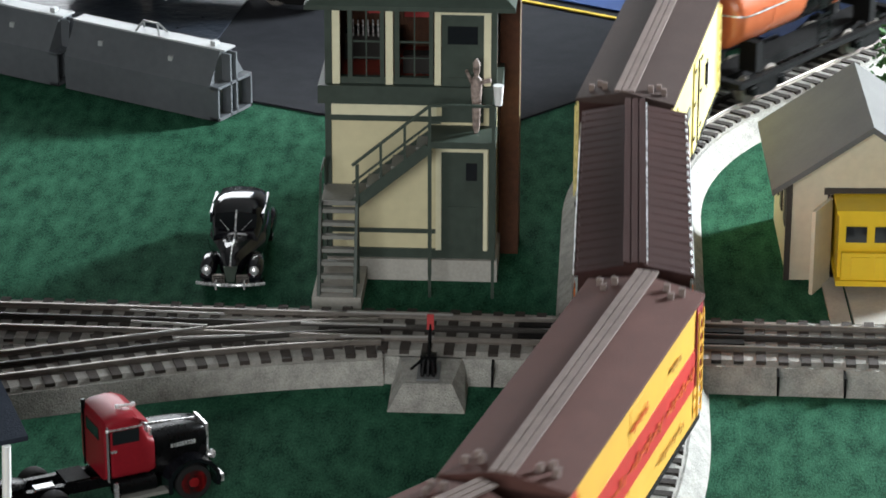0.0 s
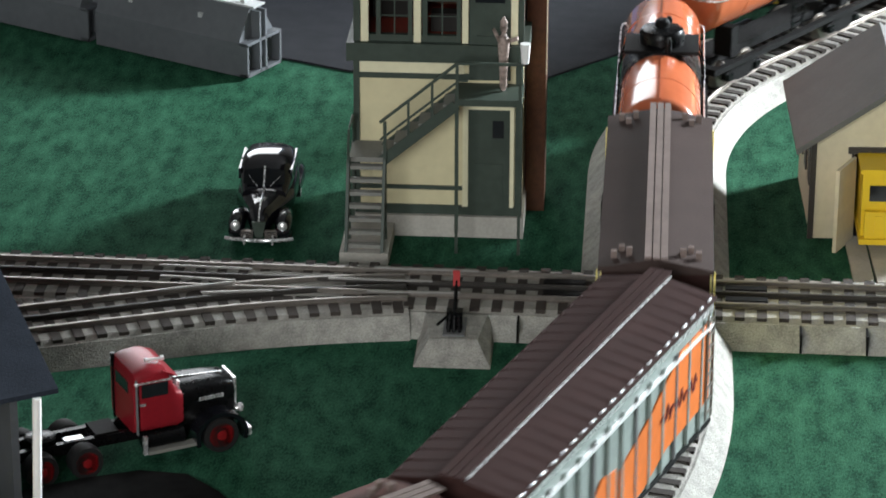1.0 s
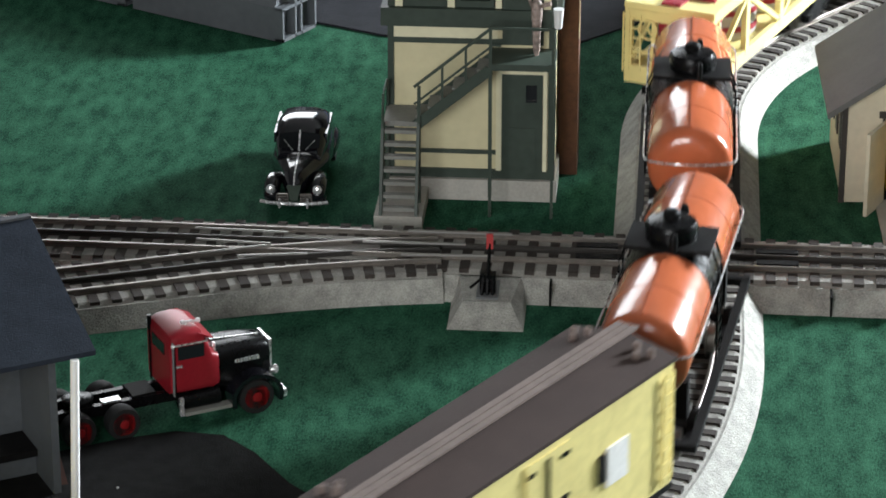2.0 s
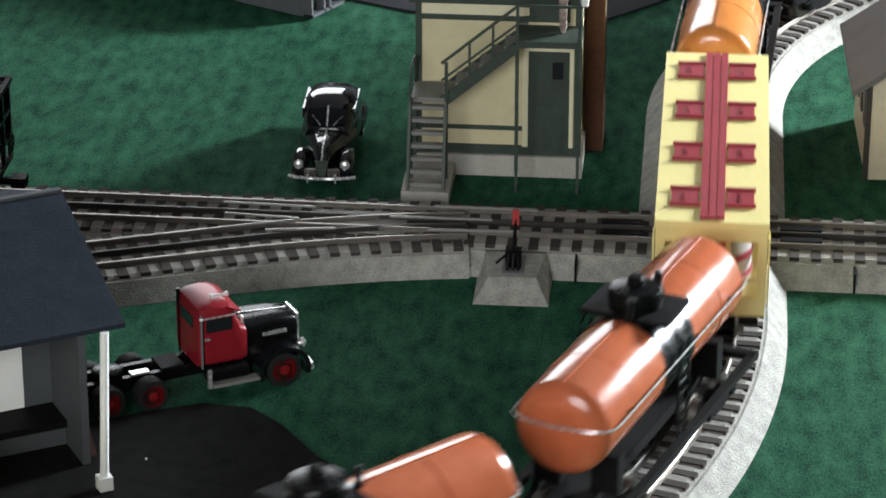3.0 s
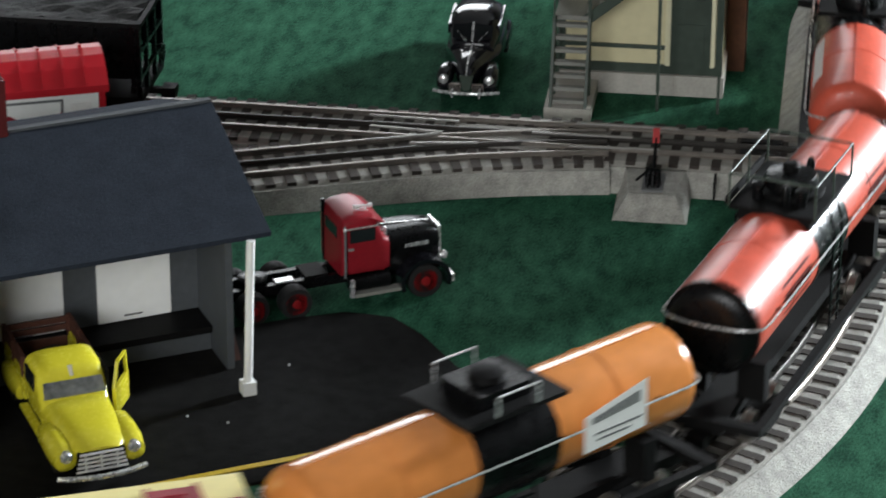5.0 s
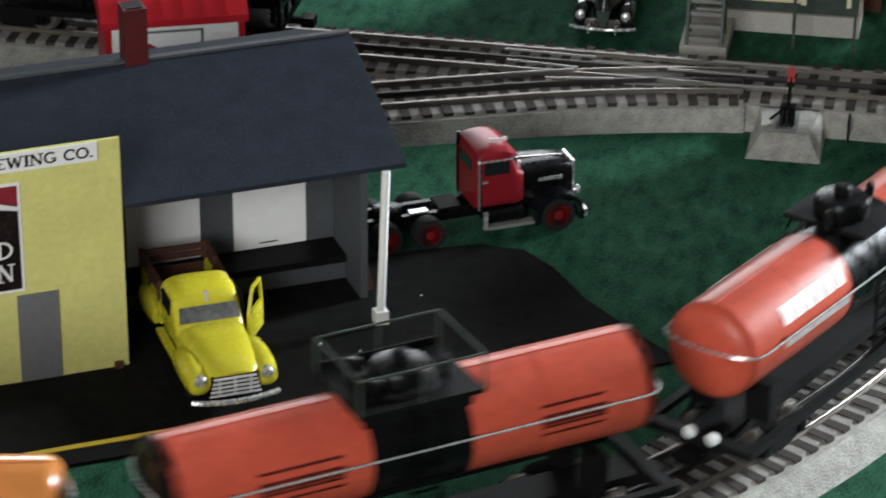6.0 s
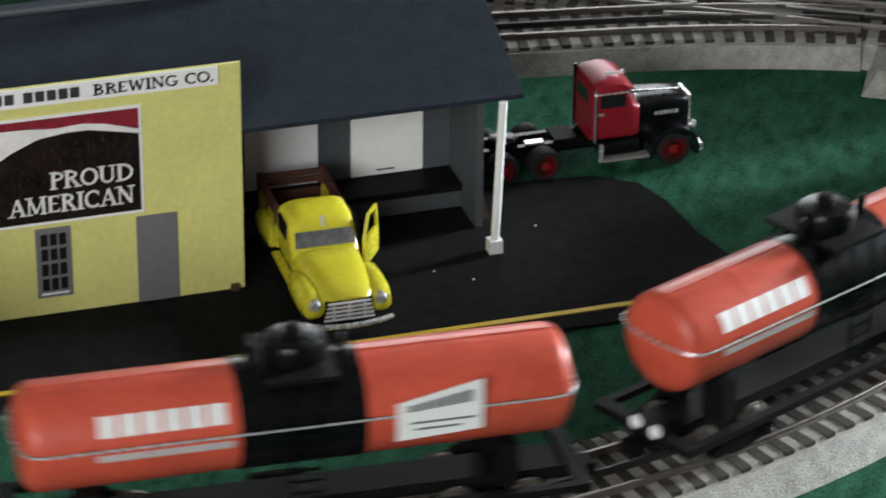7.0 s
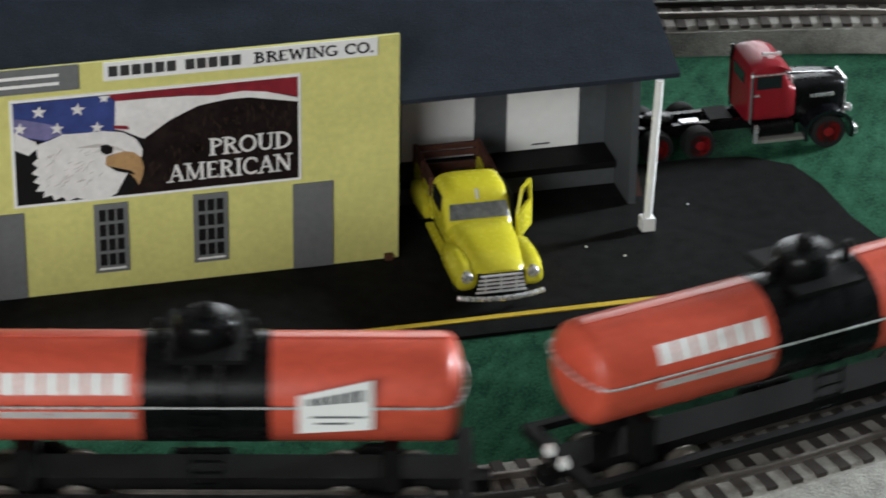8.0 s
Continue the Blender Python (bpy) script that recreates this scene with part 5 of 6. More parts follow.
# ---- railway stock
def bogie(parent, x):
    t = part("bogie", box(B(), x - 0.006, x + 0.006, -0.020, 0.020, 0.0075, 0.0125), BLACKMATT, parent)
    for s in (-1, 1):
        b = B()
        prism(b, [(x - 0.021, 0.0065), (x - 0.021, 0.0115), (x - 0.010, 0.0135), (x - 0.006, 0.0165), (x + 0.006, 0.0165), (x + 0.010, 0.0135), (x + 0.021, 0.0115), (x + 0.021, 0.0065), (x + 0.014, 0.0060), (x + 0.006, 0.0035), (x - 0.006, 0.0035), (x - 0.014, 0.0060)], "y", s * 0.0225 - 0.0018, s * 0.0225 + 0.0018)
        part("side_frame", b, BLACKMATT, t, bevel=0.0004)
        for k in (-1, 1):
            part("journal_box", box(B(), x + k * 0.0165 - 0.0026, x + k * 0.0165 + 0.0026, s * 0.0225 - 0.0032, s * 0.0225 + 0.0032, 0.0058, 0.0108), BLACK, t, bevel=0.0004)
    for k in (-1, 1):
        b = B()
        for s in (-1, 1):
            lathe(b, [(0.0095, s * 0.0140), (0.0095, s * 0.0150), (0.0082, s * 0.0152), (0.0080, s * 0.0190), (0.0050, s * 0.0192)], 18, pose(x + k * 0.0165, 0, 0.0082), "y")
        tube(b, (x + k * 0.0165, -0.019, 0.0082), (x + k * 0.0165, 0.019, 0.0082), 0.0016)
        part("wheelset", b, RAIL, t, smooth=True)
    return t


def couplers(t, half):
    for s in (-1, 1):
        b = B()
        box(b, min(s * (half - 0.012), s * (half + 0.008)), max(s * (half - 0.012), s * (half + 0.008)), -0.0022, 0.0022, 0.0100, 0.0135)
        box(b, min(s * (half + 0.006), s * (half + 0.0145)), max(s * (half + 0.006), s * (half + 0.0145)), -0.0048, 0.0048, 0.0090, 0.0150)
        part("coupler", b, BLACKMATT, t, bevel=0.0006)


def ladder(parent, name, p0, p1, side, n, mat, w=0.008):
    """Rungs between two heights; side is the unit way out of the wall."""
    b = B()
    d = Vector((side[1], side[0], 0)) * (w / 2)
    for k in range(n):
        c = Vector(p0).lerp(Vector(p1), (k + 0.5) / n)
        bar(b, c - d, c + d, 0.0011)
    for e in (-1, 1):
        bar(b, Vector(p0) + d * e, Vector(p1) + d * e, 0.0010)
    part(name, b, mat, parent)


def brake_wheel(parent, m, mat):
    b = B()
    n = 14
    ring = [Vector((0, 0.0062 * math.cos(2 * math.pi * k / n), 0.0062 * math.sin(2 * math.pi * k / n))) for k in range(n)]
    for k in range(n):
        bar(b, m @ ring[k], m @ ring[(k + 1) % n], 0.0011)
    for k in range(0, n, 3):
        bar(b, m @ Vector((0, 0, 0)), m @ ring[k], 0.0008)
    part("brake_wheel", b, mat, parent)


def boxcar(name, label, L, roof_mat, side_mat, end_mat, ribbed, panels, hatches=True, W=0.0305, wood=False, shapes=(), script=None):
    t = empty(name, label, "freight car", group="freight train cars")
    h = L / 2
    ze, zp = 0.0845, 0.0905
    b = B()
    box(b, -h, h, -W + 0.001, W - 0.001, 0.0165, ze)
    part("body", b, end_mat, t, bevel=0.0005)
    b = B()
    prism(b, [(-W - 0.0010, ze - 0.0022), (-W - 0.0010, ze), (0, zp), (W + 0.0010, ze), (W + 0.0010, ze - 0.0022)], "x", -h - 0.0012, h + 0.0012)
    r = part("roof", b, roof_mat, t, bevel=0.0004)
    if ribbed:
        n = 21
        for k in range(n):
            x = -h + 0.006 + k * (L - 0.012) / (n - 1)
            for s in (-1, 1):
                b = B()
                bar(b, (x, s * 0.0075, zp - 0.0016), (x, s * (W + 0.0006), ze + 0.0002), 0.0022, 0.0005)
                part("roof_rib", b, roof_mat, r, bevel=0.0003)
                # chrome on the +y eave only: window glints put into the rib ends
                part("rib_end", rounded_end(x, s * (W - 0.0002), ze), CHROME if s > 0 else roof_mat, r, smooth=True)
    for y in (-0.0042, 0.0, 0.0042):
        part("walk_board", box(B(), -h - 0.004, h + 0.004, y - 0.0018, y + 0.0018, zp + 0.0008, zp + 0.0020), WALKWAY if not ribbed else roof_mat, t, bevel=0.0002)
    if ribbed:
        b = B()
        bar(b, (-h, 0.0068, zp + 0.0004), (h, 0.0068, zp + 0.0004), 0.0010)
        part("walk_edge", b, CHROME, t, "shiny edge of the roof walk")
    if hatches:
        for x in (-h + 0.020, h - 0.020):
            for y in (-0.018, 0.018):
                out = 1 if x > 0 else -1
                for dx, dy, hh in ((0.010, 0.004, 0.0075), (0.010, -0.004, 0.0070), (0.003, 0.0, 0.0060)):
                    cx = x + out * dx
                    zz = ze + (zp - ze) * (1 - abs(y + dy) / W)
                    part("hatch_latch", box(B(), cx - 0.0011, cx + 0.0011, y + dy - 0.0016, y + dy + 0.0016, zz - 0.001, zz + hh * 0.6), WALKWAY, t, bevel=0.0003)
    for s in (-1, 1):
        side = part("side", box(B(), -h + 0.001, h - 0.001, min(s * (W - 0.001), s * W), max(s * (W - 0.001), s * W), 0.0170, ze - 0.0024), side_mat, t)
        for i, (x0, x1, z0, z1, mat) in enumerate(panels):
            o0, o1 = sorted((s * W, s * (W + (0.0014 if wood else 0.0005) + 0.00012 * i)))
            part("stripe", box(B(), x0 * h, x1 * h, o0, o1, z0, z1), mat, side)
        o0, o1 = sorted((s * (W + 0.0003), s * (W + 0.0011)))
        for pts, mat in shapes:
            part("print_shape", prism(B(), [(x * h, z) for x, z in pts], "y", o0, o1), mat, side)
        for i, (xa, xb, z, high, mat) in enumerate(script or ()):
            # a loopy hand-painted line
            n = 26
            b = B()
            line = [(xa * h + (xb - xa) * h * k / n, z + high * math.sin(k * 1.9 + i) * (0.6 + 0.4 * math.sin(k * 0.7))) for k in range(n + 1)]
            for (x0, z0), (x1, z1) in zip(line, line[1:]):
                bar(b, (x0, s * (W + 0.0014), z0), (x1, s * (W + 0.0014), z1), 0.0004, 0.0010)
            part("script_line", b, mat, side)
        if ribbed:
            for k in range(1, 14):
                x = -h + k * L / 14
                part("side_post", box(B(), x - 0.0008, x + 0.0008, min(s * W, s * (W + 0.0016)), max(s * W, s * (W + 0.0016)), 0.0175, ze - 0.010), side_mat if k % 3 else GREYDOOR, side)
            part("side_rail", box(B(), -h + 0.004, h - 0.030, min(s * W, s * (W + 0.0022)), max(s * W, s * (W + 0.0022)), 0.0705, 0.0720), BRIGHT, side, "bright rail along the side")
        dd = W + (0.0012 if wood else 0.0003)
        d = part("door", box(B(), -0.017, 0.017, min(s * W, s * dd), max(s * W, s * dd), 0.0185, ze - 0.006), side_mat, t, bevel=0.0003)
        for z in (0.027, 0.050, 0.072) if wood else ():
            part("hinge", box(B(), -0.017, -0.0110, min(s * (W + 0.0012), s * (W + 0.0019)), max(s * (W + 0.0012), s * (W + 0.0019)), z, z + 0.0020), BLACK, d)
            part("hinge", box(B(), 0.0110, 0.017, min(s * (W + 0.0012), s * (W + 0.0019)), max(s * (W + 0.0012), s * (W + 0.0019)), z, z + 0.0020), BLACK, d)
        if wood:
            part("latch_bar", box(B(), -0.0008, 0.0008, min(s * (W + 0.0012), s * (W + 0.0021)), max(s * (W + 0.0012), s * (W + 0.0021)), 0.020, ze - 0.008), BLACK, d)
        part("sill", box(B(), -h, h, min(s * (W - 0.0015), s * (W + 0.0006)), max(s * (W - 0.0015), s * (W + 0.0006)), 0.0140, 0.0168), BLACKMATT, t)
        for x in (-h + 0.007, h - 0.007):
            ladder(t, "ladder", (x, s * (W + 0.0016), 0.020), (x, s * (W + 0.0016), ze - 0.006), (0, 1), 8, RAIL if ribbed else side_mat)
    for s in (-1, 1):
        for z in (0.030, 0.043, 0.056, 0.069):
            part("end_rib", box(B(), min(s * h, s * (h + 0.0012)), max(s * h, s * (h + 0.0012)), -W + 0.004, W - 0.004, z, z + 0.003), end_mat, t, bevel=0.0004)
    b = B()
    tube(b, (-h - 0.0025, 0.012, 0.055), (-h - 0.0025, 0.012, 0.080), 0.0008)
    part("brake_staff", b, BLACK, t)
    brake_wheel(t, pose(-h - 0.0030, 0.012, 0.078), BLACK)
    part("underframe", box(B(), -h + 0.004, h - 0.004, -0.012, 0.012, 0.0120, 0.0164), BLACKMATT, t)
    for x in (-h + 0.040, h - 0.040):
        bogie(t, x)
    couplers(t, h)
    return t


def rounded_end(x, y, z):
    """A small domed rivet end lying on the eave."""
    bm = lathe(B(), [(0.0003, -0.0026), (0.0007, -0.0020), (0.0009, 0.0), (0.0007, 0.0020), (0.0003, 0.0026)], 10, pose(x, y, z + 0.0002), "x")
    return bm


def tank_profile(h, r):
    p = [(0.0006, -h)]
    for k in range(1, 7):
        a = math.pi / 2 * k / 6
        p.append((r * math.sin(a) ** 0.62, -h + 0.0085 * (1 - math.cos(a)) ** 1.2))
    return p


def tank_car(name, label, L, mat, end_mat=None, rails=False, signs=False, dome="round", hc=0.030, zc=0.0608, board=0.038):
    t = empty(name, label, "tank car", group="freight train cars")
    h, r = L / 2, 0.0243

    def shell(x0, x1, m, nm, rad=r, lab=""):
        """A stretch of the barrel between two places."""
        prof = []
        end = tank_profile(h, r)
        if x0 <= -h + 1e-6:
            prof += end
        else:
            prof += [(0.0006, x0), (rad, x0)]
        if x1 >= h - 1e-6:
            prof += [(q, -z) for q, z in end[::-1]]
        else:
            prof += [(rad, x1), (0.0006, x1)]
        return part(nm, lathe(B(), prof, 36, pose(0, 0, zc), "x"), m, t, lab, smooth=True)

    shell(-h if end_mat is None else -h + 0.004, -hc, mat, "barrel")
    shell(hc, h if end_mat is None else h - 0.004, mat, "barrel")
    if end_mat is not None:
        shell(h - 0.0039, h, end_mat, "barrel_end", lab="black end of the tank")
        shell(-h, -h + 0.0039, end_mat, "barrel_end", lab="black end of the tank")
    shell(-hc + 0.0001, hc - 0.0001, BLACK, "middle_band", r + 0.0004, "black middle band")
    # seam lines along the barrel
    for a in (-hc - 0.040, hc + 0.040):
        part("strap", lathe(B(), [(r + 0.0001, a - 0.0005), (r + 0.0003, a - 0.0005), (r + 0.0003, a + 0.0005), (r + 0.0001, a + 0.0005)], 36, pose(0, 0, zc), "x"), mat, t, smooth=True)
    for x0, x1 in ((-h + 0.006, -hc - 0.0005), (hc + 0.0005, h - 0.006)):
        part("top_seam", box(B(), x0, x1, -0.0005, 0.0005, zc + r - 0.0006, zc + r + 0.0003), mat, t)
    # dome and platform
    zt = zc + r
    part("platform", box(B(), -0.0300 if dome == "box" or rails else -0.0170, 0.0300 if dome == "box" or rails else 0.0170, -0.0225, 0.0225, zt - 0.0010, zt + 0.0012), BLACKMATT, t, bevel=0.0004)
    if rails:
        part("platform_skirt", box(B(), -0.0260, 0.0260, -0.0190, 0.0190, zt - 0.0075, zt - 0.0012), BLACKMATT, t, bevel=0.0015)
        for y in (-0.0165, 0.0165):
            part("vent_pipe", lathe(B(), [(0.0028, zt + 0.0012), (0.0028, zt + 0.0075), (0.0036, zt + 0.0080), (0.0034, zt + 0.0100), (0.0010, zt + 0.0108)], 12, pose(0.0175, y * 0.7, 0)), BLACK, t, smooth=True)
        part("dome_collar", lathe(B(), [(0.0175, zt + 0.0012), (0.0172, zt + 0.0035), (0.0150, zt + 0.0040)], 24), BLACKMATT, t, smooth=True)
        part("access_plank", bar(B(), (-0.0300, -0.0240, zt + 0.0030), (0.0300, -0.0240, zt + 0.0030), 0.0014, 0.0040), BLACKMATT, t)
    if dome == "round":
        part("dome", lathe(B(), [(0.0135, zt + 0.0012), (0.0140, zt + 0.0080), (0.0125, zt + 0.0105), (0.0060, zt + 0.0118), (0.0006, zt + 0.0120)], 24), BLACK, t, smooth=True)
        part("dome_cap", lathe(B(), [(0.0045, zt + 0.0119), (0.0045, zt + 0.0150), (0.0030, zt + 0.0165), (0.0006, zt + 0.0168)], 16), BLACKMATT, t, smooth=True)
        for s in (-1, 1):
            part("valve", lathe(B(), [(0.0022, zt + 0.0012), (0.0022, zt + 0.0090), (0.0012, zt + 0.0115)], 10, pose(s * 0.0200, 0.004, 0)), BLACK, t, smooth=True)
    else:
        part("dome", box(B(), -0.0150, 0.0150, -0.0140, 0.0140, zt + 0.0013, zt + 0.0085), BLACK, t, bevel=0.0025)
        part("dome_cap", lathe(B(), [(0.0090, zt + 0.0086), (0.0085, zt + 0.0120), (0.0040, zt + 0.0135), (0.0006, zt + 0.0136)], 20), BLACKMATT, t, smooth=True)
    for s in (-1, 1):
        b = B()
        for x in (-0.0065, 0.0065):
            bar(b, (x, s * (r + 0.0018), 0.020), (x, s * (r + 0.0018), zc + 0.010), 0.0011)
            bar(b, (x, s * (r + 0.0018), zc + 0.012), (x, s * 0.0215, zt), 0.0011)
        for k in range(7):
            bar(b, (-0.0065, s * (r + 0.0018), 0.026 + k * 0.0058), (0.0065, s * (r + 0.0018), 0.026 + k * 0.0058), 0.0010)
        part("ladder", b, BLACK, t)
    # wire handrail, bent round both ends
    zr = zc + 0.0040
    ry = r + 0.0022
    loop = []
    for e in (1, -1):
        for k in range(13):
            a = math.pi * k / 12
            loop.append((e * (h - 0.012 + 0.014 * math.sin(a) ** 0.6), e * ry * math.cos(a), zr))
    loop.append(loop[0])
    part("handrail", pipe(B(), loop, 0.0006, 6), CHROME, t, "bright wire handrail", smooth=True)
    for s in (-1, 1):
        for x in (-h + 0.03, -hc, hc, h - 0.03):
            part("rail_stay", bar(B(), (x, s * (r - 0.0005), zr), (x, s * (r + 0.0022), zr), 0.0008), BLACK, t)
    if rails:
        b = B()
        zz = zt + 0.0185
        for y in (-0.0225, 0.0225):
            tube(b, (-0.030, y, zz), (0.030, y, zz), 0.0006, 6)
            for x in (-0.030, 0.0, 0.030):
                tube(b, (x, y, zt + 0.001), (x, y, zz), 0.0006, 6)
        for x in (-0.030, 0.030):
            tube(b, (x, -0.0225, zz), (x, 0.0225, zz), 0.0006, 6)
        part("platform_rail", b, GREENPAINT, t, "wire rail round the platform", smooth=True)
    elif dome == "box":
        zz = zt + 0.0110
        for y in (-0.0220, 0.0220):
            b = B()
            tube(b, (-0.012, y, zz), (0.012, y, zz), 0.0006, 6)
            for x in (-0.012, 0.012):
                tube(b, (x, y, zt + 0.001), (x, y, zz), 0.0006, 6)
            part("platform_rail", b, CHROME, t, "short bright grab rail", smooth=True)
    if signs or dome == "box":
        for s in (1,):
            # tag board on the rear half, name bars on the front half, seen from the side they face
            y0, y1 = s * (r + 0.0026), s * (r + 0.0031)
            x0, x1 = (-hc - 0.012 - board, -hc - 0.012)
            q = [(x0, zr - 0.0100), (x1, zr - 0.0120), (x1, zr + 0.0065), (x0, zr + 0.0145)]
            pl = part("placard", prism(B(), q, "y", min(y0, y1), max(y0, y1)), PAPER, t, "white placard with unreadable print")
            ya, yb = sorted((s * (r + 0.0031), s * (r + 0.0034)))
            for k in range(6):
                xa = x0 + board * (0.12 + 0.13 * k)
                za = zr + 0.0040 - 0.0004 * k
                part("print_block", box(B(), xa, xa + board * 0.105, ya, yb, za, za + 0.0058 - 0.0005 * k), GREYDOOR, pl)
            for xa, xb, z in ((x0 + 0.003, x1 - 0.006, zr - 0.0042), (x0 + 0.010, x1 - 0.008, zr - 0.0074)):
                part("print_bar", box(B(), xa, xb, ya, yb, z, z + 0.0010), GREYDOOR, pl)
    if signs:
        for s in (-1, 1):
            # name: curved white strip of six blocks on the barrel
            lx0, lx1, n = hc + 0.005, hc + 0.062, 6
            w = (lx1 - lx0) / n
            for k in range(n):
                b = B()
                xa, xb = lx0 + w * (k + 0.06), lx0 + w * (k + 0.88)
                rr = r + 0.00035
                angles = [radians(20 + 22 * m / 4) for m in range(5)]
                row = [[b.verts.new((x, s * rr * math.cos(a), zc + rr * math.sin(a))) for a in angles] for x in (xa, xb)]
                for m in range(4):
                    b.faces.new((row[0][m], row[1][m], row[1][m + 1], row[0][m + 1]))
                bmesh.ops.recalc_face_normals(b, faces=b.faces)
                bmesh.ops.solidify(b, geom=b.faces[:], thickness=0.0003)
                part("name_block", b, PRINTWHITE, t)
            b = B()
            rr = r + 0.0003
            vs = [b.verts.new((x, s * rr * math.cos(a), zc + rr * math.sin(a))) for x, a in ((lx0 - 0.002, radians(-6)), (lx1, radians(-6)), (lx1, radians(2)), (lx0 - 0.002, radians(2)))]
            b.faces.new(vs)
            bmesh.ops.solidify(b, geom=b.faces[:], thickness=0.0003)
            part("name_stripe", b, PRINTWHITE, t)
    else:
        for s in (-1, 1):
            for x0, x1 in ((-h + 0.030, -h + 0.062), (hc + 0.014, hc + 0.054)) if end_mat else ():
                b = B()
                rr = r + 0.0003
                for a in (-12, -3, 1, 5, 9, 20):
                    vs = [b.verts.new((x, s * rr * math.cos(q), zc + rr * math.sin(q))) for x, q in ((x0, radians(a)), (x1, radians(a)), (x1, radians(a + 3.2)), (x0, radians(a + 3.2)))]
                    b.faces.new(vs)
                bmesh.ops.solidify(b, geom=b.faces[:], thickness=0.0002)
                part("stencil", b, STENCIL, t, "rust-dark faded lettering")
    # frame
    part("centre_sill", box(B(), -h - 0.004, h + 0.004, -0.0100, 0.0100, 0.0130, 0.0190), BLACKMATT, t)
    for s in (-1, 1):
        part("side_sill", box(B(), -h - 0.002, h + 0.002, s * 0.0280 - 0.0022, s * 0.0280 + 0.0022, 0.0170, 0.0205), BLACKMATT, t, bevel=0.0004)
        part("end_sill", box(B(), min(s * (h - 0.001), s * (h + 0.006)), max(s * (h - 0.001), s * (h + 0.006)), -0.0300, 0.0300, 0.0165, 0.0210), BLACKMATT, t, bevel=0.0004)
        for x in (-h + 0.030, h - 0.030):
            part("saddle", box(B(), x - 0.004, x + 0.004, s * 0.0150 - 0.008, s * 0.0150 + 0.006, 0.0190, 0.0400), BLACKMATT, t)
        if signs:
            part("marker_lens", lathe(B(), [(0.0032, 0), (0.0034, 0.0015), (0.0016, 0.0030)], 12, pose(h + 0.0062, s * 0.0062 + 0.004, 0.0230), "x"), WHITE, t)
    part("air_tank", lathe(B(), [(0.003, -0.014), (0.0045, -0.013), (0.0045, 0.013), (0.003, 0.014)], 12, pose(0.004, -0.018, 0.0125), "x"), BLACK, t, smooth=True)
    for x in (-h + 0.036, h - 0.036):
        bogie(t, x)
    couplers(t, h)
    return t


